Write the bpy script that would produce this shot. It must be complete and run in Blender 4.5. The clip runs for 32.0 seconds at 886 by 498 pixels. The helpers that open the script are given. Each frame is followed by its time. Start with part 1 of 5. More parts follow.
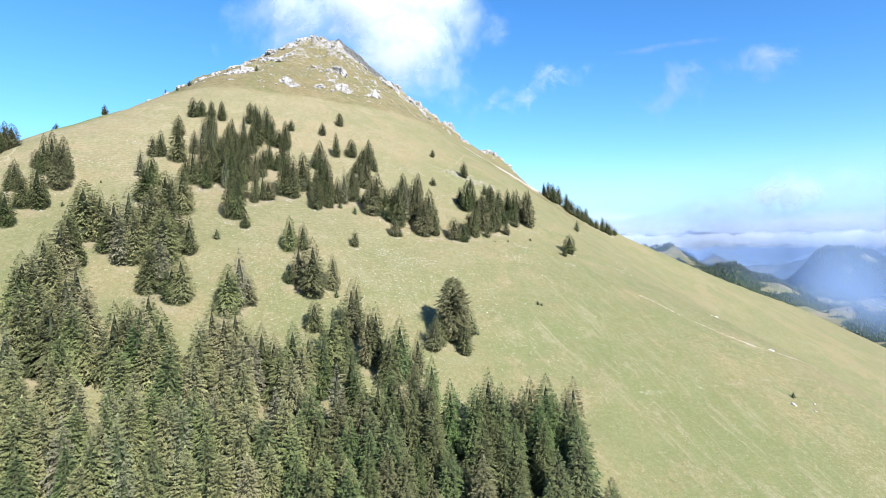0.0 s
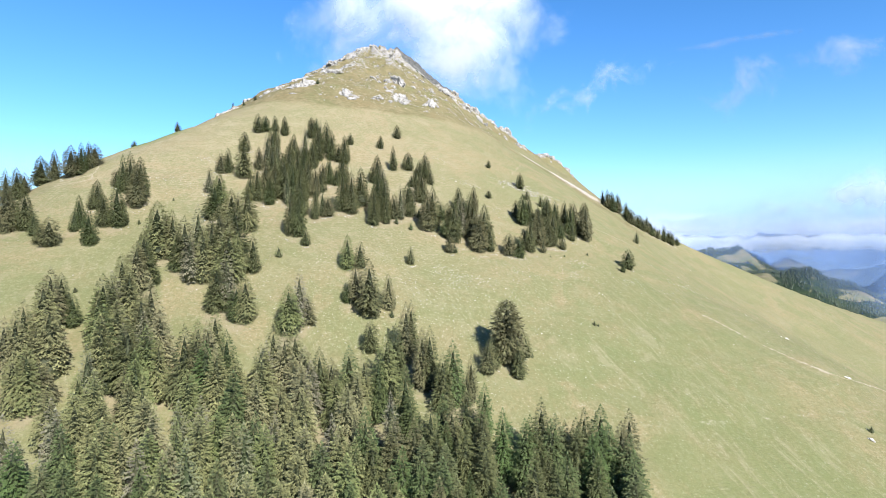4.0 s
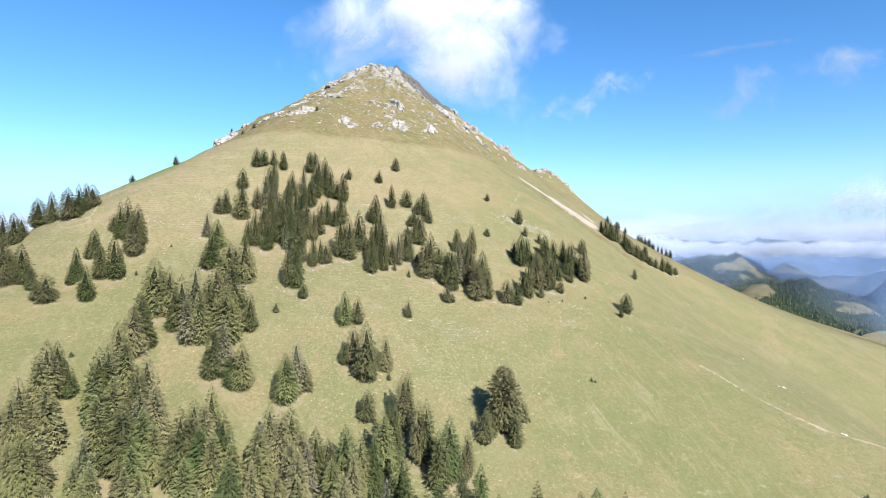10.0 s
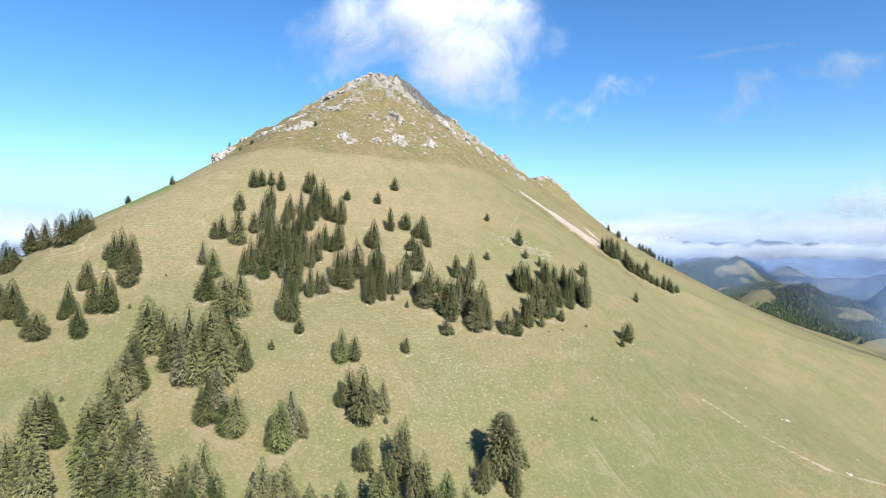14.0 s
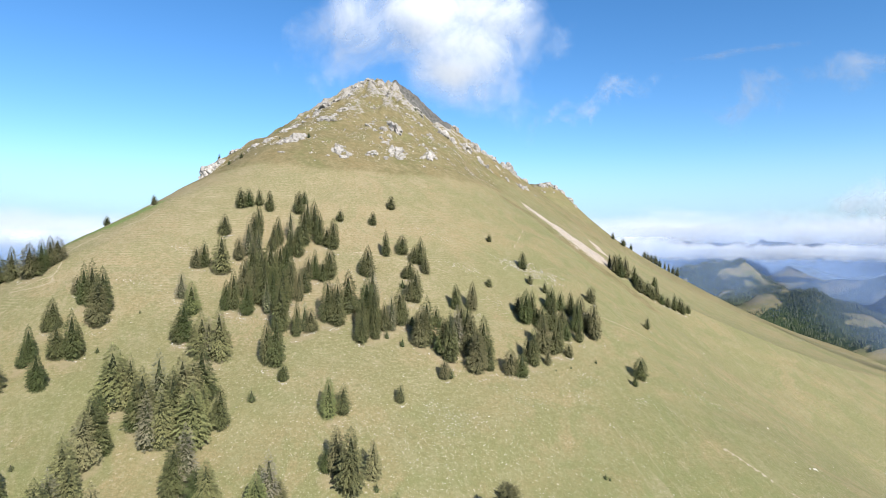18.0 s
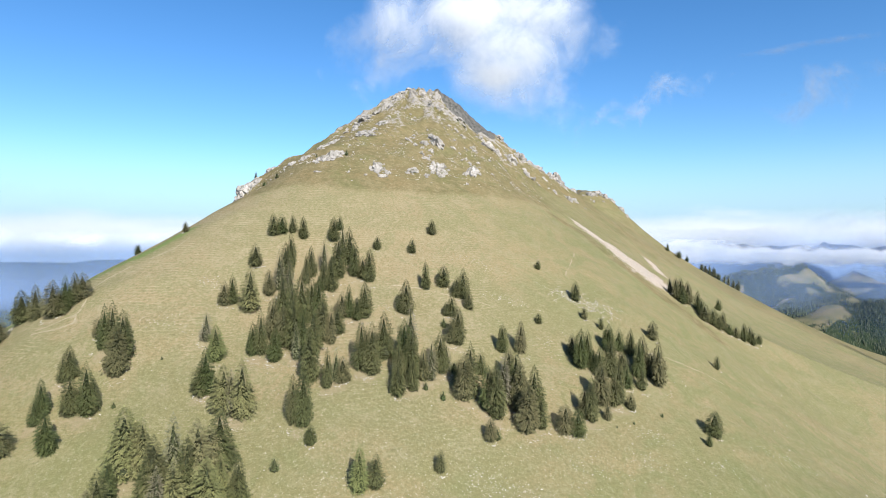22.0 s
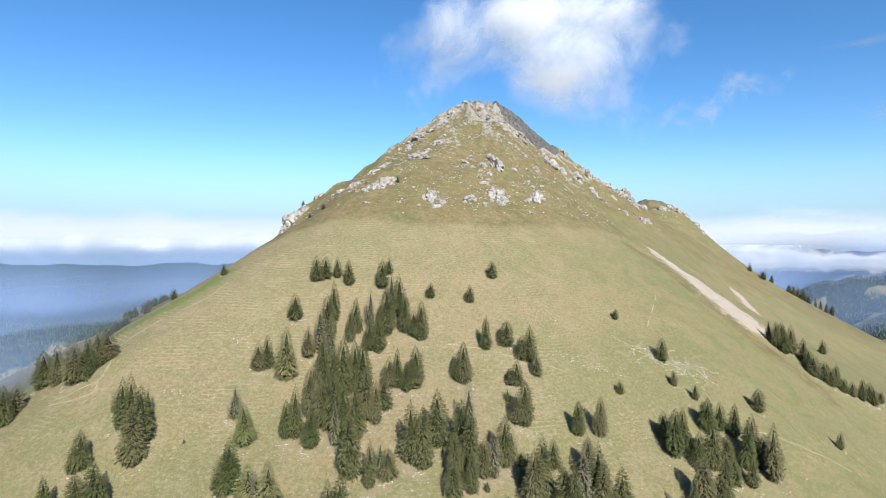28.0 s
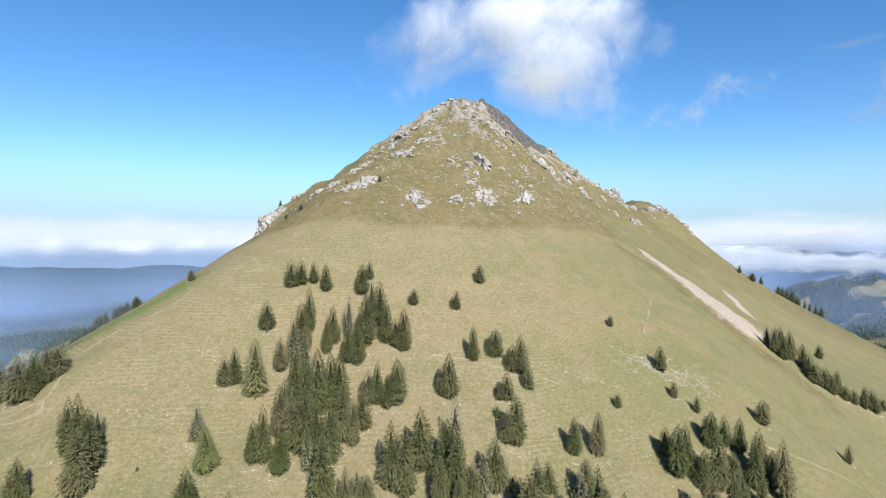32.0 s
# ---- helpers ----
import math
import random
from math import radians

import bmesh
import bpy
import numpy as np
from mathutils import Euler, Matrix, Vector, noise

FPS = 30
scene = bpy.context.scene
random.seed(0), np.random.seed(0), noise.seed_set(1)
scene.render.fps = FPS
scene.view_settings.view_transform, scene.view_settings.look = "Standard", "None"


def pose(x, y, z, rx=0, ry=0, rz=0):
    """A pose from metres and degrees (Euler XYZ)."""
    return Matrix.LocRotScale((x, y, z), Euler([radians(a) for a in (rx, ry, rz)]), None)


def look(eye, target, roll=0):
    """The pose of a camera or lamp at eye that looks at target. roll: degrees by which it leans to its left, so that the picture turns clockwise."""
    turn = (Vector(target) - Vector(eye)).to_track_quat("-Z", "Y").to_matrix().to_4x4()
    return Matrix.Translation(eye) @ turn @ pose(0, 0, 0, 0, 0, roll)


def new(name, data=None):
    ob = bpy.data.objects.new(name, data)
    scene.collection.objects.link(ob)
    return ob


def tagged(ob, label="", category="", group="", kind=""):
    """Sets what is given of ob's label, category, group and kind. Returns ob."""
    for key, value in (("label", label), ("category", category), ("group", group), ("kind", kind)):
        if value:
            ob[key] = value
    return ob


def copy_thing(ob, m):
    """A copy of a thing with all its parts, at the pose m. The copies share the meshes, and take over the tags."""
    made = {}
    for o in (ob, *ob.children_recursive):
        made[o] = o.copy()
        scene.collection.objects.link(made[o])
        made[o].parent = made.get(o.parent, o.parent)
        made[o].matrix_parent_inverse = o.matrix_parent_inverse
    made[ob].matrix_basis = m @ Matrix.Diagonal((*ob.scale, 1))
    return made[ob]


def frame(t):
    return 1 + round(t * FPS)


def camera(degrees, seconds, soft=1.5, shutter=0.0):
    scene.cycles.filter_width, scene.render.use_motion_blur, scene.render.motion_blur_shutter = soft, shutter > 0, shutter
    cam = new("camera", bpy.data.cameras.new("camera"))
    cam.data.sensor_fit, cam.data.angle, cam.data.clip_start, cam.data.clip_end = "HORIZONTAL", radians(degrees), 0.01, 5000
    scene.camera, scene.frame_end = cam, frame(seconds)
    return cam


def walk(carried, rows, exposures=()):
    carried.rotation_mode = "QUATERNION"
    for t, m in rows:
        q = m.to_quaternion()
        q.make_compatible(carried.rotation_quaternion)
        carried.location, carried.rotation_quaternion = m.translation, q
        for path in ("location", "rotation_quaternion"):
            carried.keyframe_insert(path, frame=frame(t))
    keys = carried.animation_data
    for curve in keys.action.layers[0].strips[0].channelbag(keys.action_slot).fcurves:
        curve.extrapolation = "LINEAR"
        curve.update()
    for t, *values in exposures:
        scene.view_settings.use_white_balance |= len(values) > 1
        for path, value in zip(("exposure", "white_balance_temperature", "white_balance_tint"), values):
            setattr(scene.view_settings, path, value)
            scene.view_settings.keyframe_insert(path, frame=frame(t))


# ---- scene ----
# A grassy mountain with a rocky top, seen from a drone that climbs and then flies towards it.

# ---- camera ----
cam = camera(76.16, 32.0, 0.75)
# seconds, x, y, z, heading, tilt, lean
FLIGHT = [
    (0.0, -1.4, 1.2, -20.1, 5.67, -0.30, -0.75),
    (0.5, -0.6, 0.1, -20.1, 2.31, -0.24, -0.64),
    (1.0, -0.2, -0.1, -20.0, 1.29, -0.24, -0.56),
    (1.5, -0.0, -0.3, -19.8, 0.80, -0.26, -0.50),
    (2.0, -0.2, -0.4, -19.0, 0.47, -0.30, -0.49),
    (2.5, -0.1, -0.3, -17.5, 0.37, -0.30, -0.45),
    (3.0, -0.3, -0.2, -15.2, 0.20, -0.28, -0.41),
    (3.5, -0.4, -0.0, -12.6, -0.06, -0.33, -0.40),
    (5.5, -0.2, 0.2, -2.6, 0.02, -0.31, -0.30),
    (6.0, 0.0, -0.0, 0.0, -0.00, -0.34, -0.28),
    (6.5, -0.0, 0.1, 2.4, 0.01, -0.36, -0.19),
    (7.0, -0.2, 0.2, 4.8, 0.04, -0.34, -0.12),
    (7.5, -0.1, 0.4, 7.0, 0.05, -0.36, -0.11),
    (8.0, 0.0, 0.4, 9.4, 0.05, -0.38, -0.06),
    (8.5, -0.0, 0.4, 11.7, 0.08, -0.38, -0.07),
    (9.0, -0.0, 0.5, 14.1, 0.08, -0.37, -0.04),
    (9.5, 0.1, 0.6, 16.3, 0.08, -0.37, -0.02),
    (10.0, 0.1, 0.7, 18.7, 0.08, -0.37, -0.02),
    (10.5, 0.1, 0.9, 21.0, 0.07, -0.42, -0.01),
    (11.0, 0.2, 0.9, 23.6, 0.05, -0.44, -0.02),
    (11.5, 0.3, 0.8, 25.9, 0.08, -0.45, 0.04),
    (12.0, 0.3, 0.9, 28.4, 0.07, -0.47, 0.09),
    (12.5, 0.5, 1.3, 30.6, 0.05, -0.51, 0.11),
    (13.0, 0.6, 2.5, 32.9, 0.06, -0.52, 0.14),
    (13.5, 0.7, 4.1, 35.2, 0.08, -0.57, 0.17),
    (14.0, 0.8, 6.2, 37.8, 0.06, -0.59, 0.20),
    (14.5, 0.9, 8.6, 40.2, 0.08, -0.67, 0.24),
    (16.5, 1.4, 21.7, 50.1, 0.06, -0.79, 0.25),
    (17.0, 1.7, 25.4, 52.6, 0.06, -0.80, 0.26),
    (17.5, 2.0, 29.2, 54.9, 0.04, -0.82, 0.25),
    (18.0, 2.1, 33.4, 57.5, -0.03, -0.82, 0.23),
    (18.5, 2.2, 37.4, 59.7, -0.46, -0.84, 0.20),
    (19.0, 2.2, 41.5, 62.1, -1.55, -0.83, 0.15),
    (19.5, 2.1, 45.6, 64.5, -3.30, -0.80, 0.17),
    (20.0, 1.8, 49.5, 67.0, -4.66, -0.78, 0.17),
    (20.5, 1.8, 53.6, 69.7, -5.16, -0.81, 0.16),
    (21.0, 1.4, 57.7, 72.4, -4.49, -0.80, 0.16),
    (21.5, 1.2, 62.0, 74.9, -4.45, -0.79, 0.17),
    (22.0, 0.7, 66.4, 77.5, -4.37, -0.79, 0.15),
    (22.5, 0.4, 70.5, 79.9, -4.63, -0.79, 0.16),
    (23.0, -0.1, 74.5, 82.5, -4.95, -0.81, 0.14),
    (23.5, -0.6, 78.4, 85.0, -5.45, -0.80, 0.14),
    (24.0, -1.3, 82.5, 87.4, -5.97, -0.77, 0.15),
    (24.5, -2.0, 86.5, 89.9, -6.53, -0.77, 0.14),
    (25.0, -2.4, 90.4, 92.5, -6.88, -0.76, 0.14),
    (25.5, -3.0, 94.2, 95.1, -7.17, -0.79, 0.16),
    (27.5, -6.3, 110.2, 104.8, -10.58, -0.78, 0.19),
    (28.0, -7.3, 114.5, 106.3, -9.96, -0.75, 0.19),
    (28.5, -8.0, 118.5, 106.8, -9.88, -0.76, 0.20),
    (29.0, -8.7, 122.5, 106.9, -9.72, -0.76, 0.18),
    (29.5, -9.1, 126.7, 106.9, -9.22, -0.75, 0.15),
    (30.0, -10.1, 131.0, 106.9, -8.87, -0.69, 0.16),
    (30.5, -10.7, 134.4, 107.2, -8.94, -0.59, 0.17),
    (31.0, -11.0, 136.5, 107.2, -9.03, -0.54, 0.11),
    (31.5, -10.8, 137.1, 107.1, -9.47, -0.53, 0.09),
    (32.0, -10.3, 137.3, 106.9, -8.53, -0.59, 0.06),
]


def aim(x, y, z, heading, tilt, lean):
    return pose(x, y, z, 90 + tilt, 0, -heading) @ pose(0, 0, 0, 0, 0, lean)


walk(cam, [(row[0], aim(*row[1:])) for row in FLIGHT],
     [(0, 1.63, 5750, 10), (4, 1.57, 5850, 10), (9, 1.49, 6050, 10), (13, 1.39, 6130, 10), (19, 1.26, 6200, 10), (25, 1.2, 6150, 10), (32, 1.12, 6150, 10)])

# ---- world, sun ----
SUN_AZIMUTH, SUN_HEIGHT = 152.0, 34.0


def build_world():
    world = bpy.data.worlds.new("sky")
    world.use_nodes = True
    scene.world = world
    nt = world.node_tree
    nt.nodes.clear()
    out = nt.nodes.new("ShaderNodeOutputWorld")
    back = nt.nodes.new("ShaderNodeBackground")
    sky = nt.nodes.new("ShaderNodeTexSky")
    sky.sky_type = "NISHITA"
    sky.sun_disc = False
    sky.sun_elevation = radians(SUN_HEIGHT)
    sky.sun_rotation = radians(SUN_AZIMUTH)
    sky.altitude = 1500
    sky.air_density, sky.dust_density, sky.ozone_density = 1.0, 0.3, 2.0
    tint = nt.nodes.new("ShaderNodeHueSaturation")
    tint.inputs["Saturation"].default_value = 1.26
    nt.links.new(sky.outputs[0], tint.inputs["Color"])
    # a bank of cloud lies along the whole horizon
    place = nt.nodes.new("ShaderNodeTexCoord")
    split = nt.nodes.new("ShaderNodeSeparateXYZ")
    nt.links.new(place.outputs["Generated"], split.inputs[0])
    stretch = nt.nodes.new("ShaderNodeMapping")
    stretch.inputs["Scale"].default_value = (4.0, 4.0, 17.0)
    nt.links.new(place.outputs["Generated"], stretch.inputs[0])
    puffs = nt.nodes.new("ShaderNodeTexNoise")
    puffs.inputs["Scale"].default_value, puffs.inputs["Detail"].default_value = 1.6, 6.0
    puffs.inputs["Roughness"].default_value = 0.55
    nt.links.new(stretch.outputs[0], puffs.inputs["Vector"])
    low = nt.nodes.new("ShaderNodeMapRange")
    low.interpolation_type = "SMOOTHSTEP"
    for k, v in enumerate((0.08, -0.005, -0.34, 0.74)):
        low.inputs[k + 1].default_value = v
    nt.links.new(split.outputs["Z"], low.inputs[0])
    total = nt.nodes.new("ShaderNodeMath")
    total.operation = "ADD"
    nt.links.new(low.outputs[0], total.inputs[0])
    nt.links.new(puffs.outputs[0], total.inputs[1])
    cover = nt.nodes.new("ShaderNodeMapRange")
    cover.interpolation_type = "SMOOTHSTEP"
    cover.inputs[1].default_value, cover.inputs[2].default_value = 0.42, 1.1
    nt.links.new(total.outputs[0], cover.inputs[0])
    mix = nt.nodes.new("ShaderNodeMixRGB")
    nt.links.new(cover.outputs[0], mix.inputs[0])
    pale = nt.nodes.new("ShaderNodeMapRange")
    pale.interpolation_type = "SMOOTHSTEP"
    for k, v in enumerate((0.16, 0.02, 0.0, 0.85)):
        pale.inputs[k + 1].default_value = v
    nt.links.new(split.outputs["Z"], pale.inputs[0])
    rim = nt.nodes.new("ShaderNodeMixRGB")
    nt.links.new(pale.outputs[0], rim.inputs[0])
    nt.links.new(tint.outputs[0], rim.inputs[1])
    rim.inputs[2].default_value = (2.6, 3.75, 4.6, 1)
    nt.links.new(rim.outputs[0], mix.inputs[1])
    mix.inputs[2].default_value = (5.5, 5.85, 6.3, 1)
    # under the bank lies the blue air of the far valleys
    deep = nt.nodes.new("ShaderNodeMapRange")
    deep.interpolation_type = "SMOOTHSTEP"
    deep.inputs[1].default_value, deep.inputs[2].default_value = 0.008, -0.026
    nt.links.new(split.outputs["Z"], deep.inputs[0])
    air = nt.nodes.new("ShaderNodeMixRGB")
    nt.links.new(deep.outputs[0], air.inputs[0])
    nt.links.new(mix.outputs[0], air.inputs[1])
    air.inputs[2].default_value = (2.2, 2.9, 3.9, 1)
    nt.links.new(air.outputs[0], back.inputs[0])
    back.inputs[1].default_value = 0.075
    nt.links.new(back.outputs[0], out.inputs[0])


build_world()
sun = new("sun", bpy.data.lights.new("sun", "SUN"))
sun.data.energy, sun.data.angle, sun.data.color = 5.0, radians(0.53), (1.0, 0.95, 0.87)
a, e = radians(SUN_AZIMUTH), radians(SUN_HEIGHT)
sun.matrix_basis = look((0, 0, 600), (-math.sin(a) * math.cos(e), -math.cos(a) * math.cos(e), 600 - math.sin(e)))


# ---- materials ----
class Nodes:
    """A small builder for procedural materials."""

    def __init__(self, name):
        self.mat = bpy.data.materials.new(name)
        self.mat.use_nodes = True
        self.tree = self.mat.node_tree
        self.tree.nodes.clear()
        self.out = self.tree.nodes.new("ShaderNodeOutputMaterial")

    def add(self, kind, **inputs):
        node = self.tree.nodes.new(kind)
        for key, value in inputs.items():
            self.put(node, key, value)
        return node

    def put(self, node, key, value):
        socket = node.inputs[int(key[1:])] if key[0] == "i" and key[1:].isdigit() else node.inputs[key]
        if isinstance(value, bpy.types.NodeSocket):
            self.tree.links.new(value, socket)
        else:
            socket.default_value = value

    def position(self, scale=(1, 1, 1)):
        geo = self.add("ShaderNodeNewGeometry")
        m = self.tree.nodes.new("ShaderNodeMapping")
        self.put(m, "Vector", geo.outputs["Position"])
        m.inputs["Scale"].default_value = scale
        return m.outputs[0]

    def local(self, scale=(1, 1, 1)):
        tc = self.add("ShaderNodeTexCoord")
        m = self.tree.nodes.new("ShaderNodeMapping")
        self.put(m, "Vector", tc.outputs["Object"])
        m.inputs["Scale"].default_value = scale
        return m.outputs[0]

    def noise(self, vector, scale, detail=4.0, rough=0.55, distort=0.0):
        n = self.tree.nodes.new("ShaderNodeTexNoise")
        self.put(n, "Vector", vector)
        n.inputs["Scale"].default_value = scale
        n.inputs["Detail"].default_value = detail
        n.inputs["Roughness"].default_value = rough
        n.inputs["Distortion"].default_value = distort
        return n.outputs[0]

    def ramp(self, value, lo, hi, smooth=True):
        n = self.tree.nodes.new("ShaderNodeMapRange")
        n.interpolation_type = "SMOOTHSTEP" if smooth else "LINEAR"
        self.put(n, "i0", value)
        n.inputs[1].default_value, n.inputs[2].default_value = lo, hi
        return n.outputs[0]

    def math(self, op, a, b=0.0):
        n = self.tree.nodes.new("ShaderNodeMath")
        n.operation = op
        self.put(n, "i0", a)
        self.put(n, "i1", b)
        return n.outputs[0]

    def mix(self, factor, a, b, blend="MIX"):
        n = self.tree.nodes.new("ShaderNodeMixRGB")
        n.blend_type = blend
        for k, v in zip(("i0", "i1", "i2"), (factor, a, b)):
            self.put(n, k, (*v, 1) if isinstance(v, tuple) and len(v) == 3 else v)
        return n.outputs[0]

    def attribute(self, name):
        n = self.tree.nodes.new("ShaderNodeAttribute")
        n.attribute_name = name
        return n.outputs["Fac"]

    def bump(self, height, strength, distance):
        n = self.tree.nodes.new("ShaderNodeBump")
        self.put(n, "Height", height)
        n.inputs["Strength"].default_value, n.inputs["Distance"].default_value = strength, distance
        return n.outputs[0]

    def surface(self, colour, rough=0.9, normal=None, specular=0.2):
        b = self.tree.nodes.new("ShaderNodeBsdfPrincipled")
        self.put(b, "Base Color", (*colour, 1) if isinstance(colour, tuple) else colour)
        self.put(b, "Roughness", rough)
        b.inputs["Specular IOR Level"].default_value = specular
        if normal is not None:
            self.put(b, "Normal", normal)
        self.tree.links.new(b.outputs[0], self.out.inputs[0])
        return self.mat


TRAIL_TURN = -74.0


def ground_material():
    n = Nodes("alpine_ground")
    p = n.position()
    broad = n.noise(p, 0.012, 5, 0.6, 0.4)
    patch = n.noise(p, 0.07, 5, 0.62, 0.3)
    fine = n.noise(p, 0.9, 4, 0.65)
    tuft = n.noise(p, 3.0, 2, 0.6)
    # grazed meadow: straw with greener patches
    grass = n.mix(n.ramp(broad, 0.42, 0.58), (0.189, 0.144, 0.075), (0.138, 0.125, 0.055))
    grass = n.mix(n.math("MULTIPLY", n.ramp(patch, 0.48, 0.66), 0.75), grass, (0.205, 0.169, 0.098))
    grass = n.mix(n.math("MULTIPLY", n.ramp(n.noise(p, 0.035, 6, 0.7, 0.8), 0.49, 0.6), 0.75), grass, (0.119, 0.119, 0.048))
    grass = n.mix(n.math("MULTIPLY", n.attribute("steps"), 0.42), grass, (0.221, 0.176, 0.106))
    grass = n.mix(n.math("MULTIPLY", n.ramp(fine, 0.35, 0.7), 0.5), grass, (0.092, 0.088, 0.036))
    straw = n.ramp(n.noise(p, 1.7, 3, 0.7), 0.52, 0.68)
    grass = n.mix(n.math("MULTIPLY", straw, 0.5), grass, (0.232, 0.204, 0.122))
    crumb = n.noise(p, 0.55, 6, 0.8)
    grass = n.mix(n.math("MULTIPLY", n.ramp(crumb, 0.53, 0.6), 0.44), grass, (0.249, 0.216, 0.139))
    grass = n.mix(n.math("MULTIPLY", n.ramp(crumb, 0.47, 0.39), 0.44), grass, (0.094, 0.088, 0.035))
    green = n.math("MULTIPLY", n.attribute("green"), n.ramp(patch, 0.2, 0.6))
    grass = n.mix(green, grass, (0.106, 0.113, 0.043))
    grass = n.mix(n.math("MULTIPLY", n.ramp(n.attribute("green"), 0.66, 0.95), 0.8), grass, (0.094, 0.132, 0.035))
    # furrows and cattle trails that run slantwise down the meadow
    lay = n.tree.nodes.new("ShaderNodeMapping")
    lay.vector_type = "TEXTURE"
    n.put(lay, "Vector", p)
    lay.inputs["Rotation"].default_value = (0, 0, radians(TRAIL_TURN))
    lay.inputs["Scale"].default_value = (30, 7.5, 30)
    furrow = n.noise(lay.outputs[0], 1.0, 6, 0.7, 1.2)
    meadow = n.math("MULTIPLY", n.ramp(n.attribute("green"), 0.2, 0.6), n.ramp(broad, 0.35, 0.6))
    grass = n.mix(n.math("MULTIPLY", n.math("MULTIPLY", n.ramp(furrow, 0.5, 0.64), meadow), 0.34), grass, (0.221, 0.184, 0.116))
    grass = n.mix(n.math("MULTIPLY", n.math("MULTIPLY", n.ramp(furrow, 0.5, 0.36), meadow), 0.38), grass, (0.094, 0.108, 0.040))
    # wild grass below the rocks
    wild = n.mix(n.ramp(patch, 0.35, 0.65), (0.113, 0.091, 0.041), (0.153, 0.122, 0.061))
    rust = n.noise(p, 0.03, 5, 0.65, 0.6)
    wild = n.mix(n.math("MULTIPLY", n.ramp(rust, 0.5, 0.66), 0.7), wild, (0.151, 0.108, 0.050))
    wild = n.mix(n.math("MULTIPLY", n.ramp(rust, 0.48, 0.36), 0.6), wild, (0.096, 0.099, 0.035))
    wild = n.mix(n.math("MULTIPLY", n.ramp(fine, 0.4, 0.7), 0.5), wild, (0.074, 0.069, 0.032))
    mottle = n.noise(p, 0.2, 6, 0.8, 0.4)
    wild = n.mix(n.math("MULTIPLY", n.ramp(mottle, 0.53, 0.6), 0.6), wild, (0.187, 0.151, 0.088))
    wild = n.mix(n.math("MULTIPLY", n.ramp(mottle, 0.47, 0.4), 0.6), wild, (0.067, 0.067, 0.026))
    up = n.math("ADD", n.attribute("wild"), n.math("MULTIPLY", n.math("SUBTRACT", n.noise(p, 0.045, 6, 0.75, 0.6), 0.5), 1.1))
    colour = n.mix(n.math("MULTIPLY", n.ramp(up, 0.25, 0.8), 0.86), grass, wild)
    # trodden cattle steps that follow the contours
    z = n.add("ShaderNodeSeparateXYZ", i0=p).outputs["Z"]
    bend = n.math("ADD", n.math("MULTIPLY", n.noise(p, 0.012, 3), 20.0), n.math("MULTIPLY", n.noise(p, 0.07, 5, 0.8), 10.0))
    tread = n.math("SINE", n.math("ADD", n.math("MULTIPLY", z, 4.4), bend))
    broken = n.ramp(n.noise(p, 0.05, 5, 0.7), 0.46, 0.68)
    worn = n.math("MULTIPLY", n.math("MULTIPLY", n.ramp(tread, 0.72, 1.0), broken), n.attribute("steps"))
    colour = n.mix(n.math("MULTIPLY", worn, 0.42), colour, (0.346, 0.294, 0.195))
    under = n.math("MULTIPLY", n.math("MULTIPLY", n.ramp(tread, -0.5, -0.95), broken), n.attribute("steps"))
    colour = n.mix(n.math("MULTIPLY", under, 0.2), colour, (0.094, 0.093, 0.035))
    # earth laid bare under the groves
    earth = n.ramp(n.math("ADD", n.attribute("soil"), n.math("MULTIPLY", n.math("SUBTRACT", n.noise(p, 0.16, 5, 0.65), 0.5), 1.1)), 0.4, 0.85)
    colour = n.mix(n.math("MULTIPLY", earth, 0.55), colour, (0.197, 0.156, 0.096))
    # bare earth, paths and scree
    speck = n.ramp(n.noise(p, 0.8, 5, 0.8), 0.58, 0.66)
    colour = n.mix(n.math("MULTIPLY", speck, n.math("MULTIPLY", n.attribute("stony"), 0.8)), colour, (0.319, 0.290, 0.221))
    weed = n.ramp(n.noise(p, 0.35, 5, 0.75), 0.58, 0.7)
    colour = n.mix(n.math("MULTIPLY", weed, 0.5), colour, (0.075, 0.075, 0.029))
    path = n.ramp(n.math("ADD", n.attribute("path"), n.math("MULTIPLY", n.math("SUBTRACT", fine, 0.5), 0.7)), 0.35, 0.75)
    colour = n.mix(n.math("MULTIPLY", path, 0.85), colour, (0.290, 0.249, 0.185))
    scree = n.ramp(n.math("ADD", n.attribute("scree"), n.math("MULTIPLY", n.math("SUBTRACT", n.noise(p, 0.14, 7, 0.8, 0.6), 0.5), 1.6)), 0.6, 0.78)
    rubble = n.mix(n.ramp(fine, 0.3, 0.7), (0.232, 0.189, 0.148), (0.359, 0.304, 0.247))
    colour = n.mix(scree, colour, rubble)
    # limestone showing through near the top
    rock = n.mix(n.ramp(n.noise(p, 0.5, 5, 0.7), 0.3, 0.7), (0.157, 0.142, 0.122), (0.279, 0.255, 0.226))
    show = n.math("ADD", n.attribute("rocky"), n.math("MULTIPLY", n.math("SUBTRACT", n.noise(p, 0.2, 7, 0.78, 0.6), 0.5), 2.1))
    colour = n.mix(n.ramp(show, 0.78, 0.86), colour, rock)
    # dark rock colour that paints in the shade of the summit's far flank
    wall = n.mix(n.ramp(n.noise(n.position((1, 1, 0.3)), 0.35, 5, 0.7), 0.35, 0.65), (0.041, 0.040, 0.035), (0.116, 0.110, 0.099))
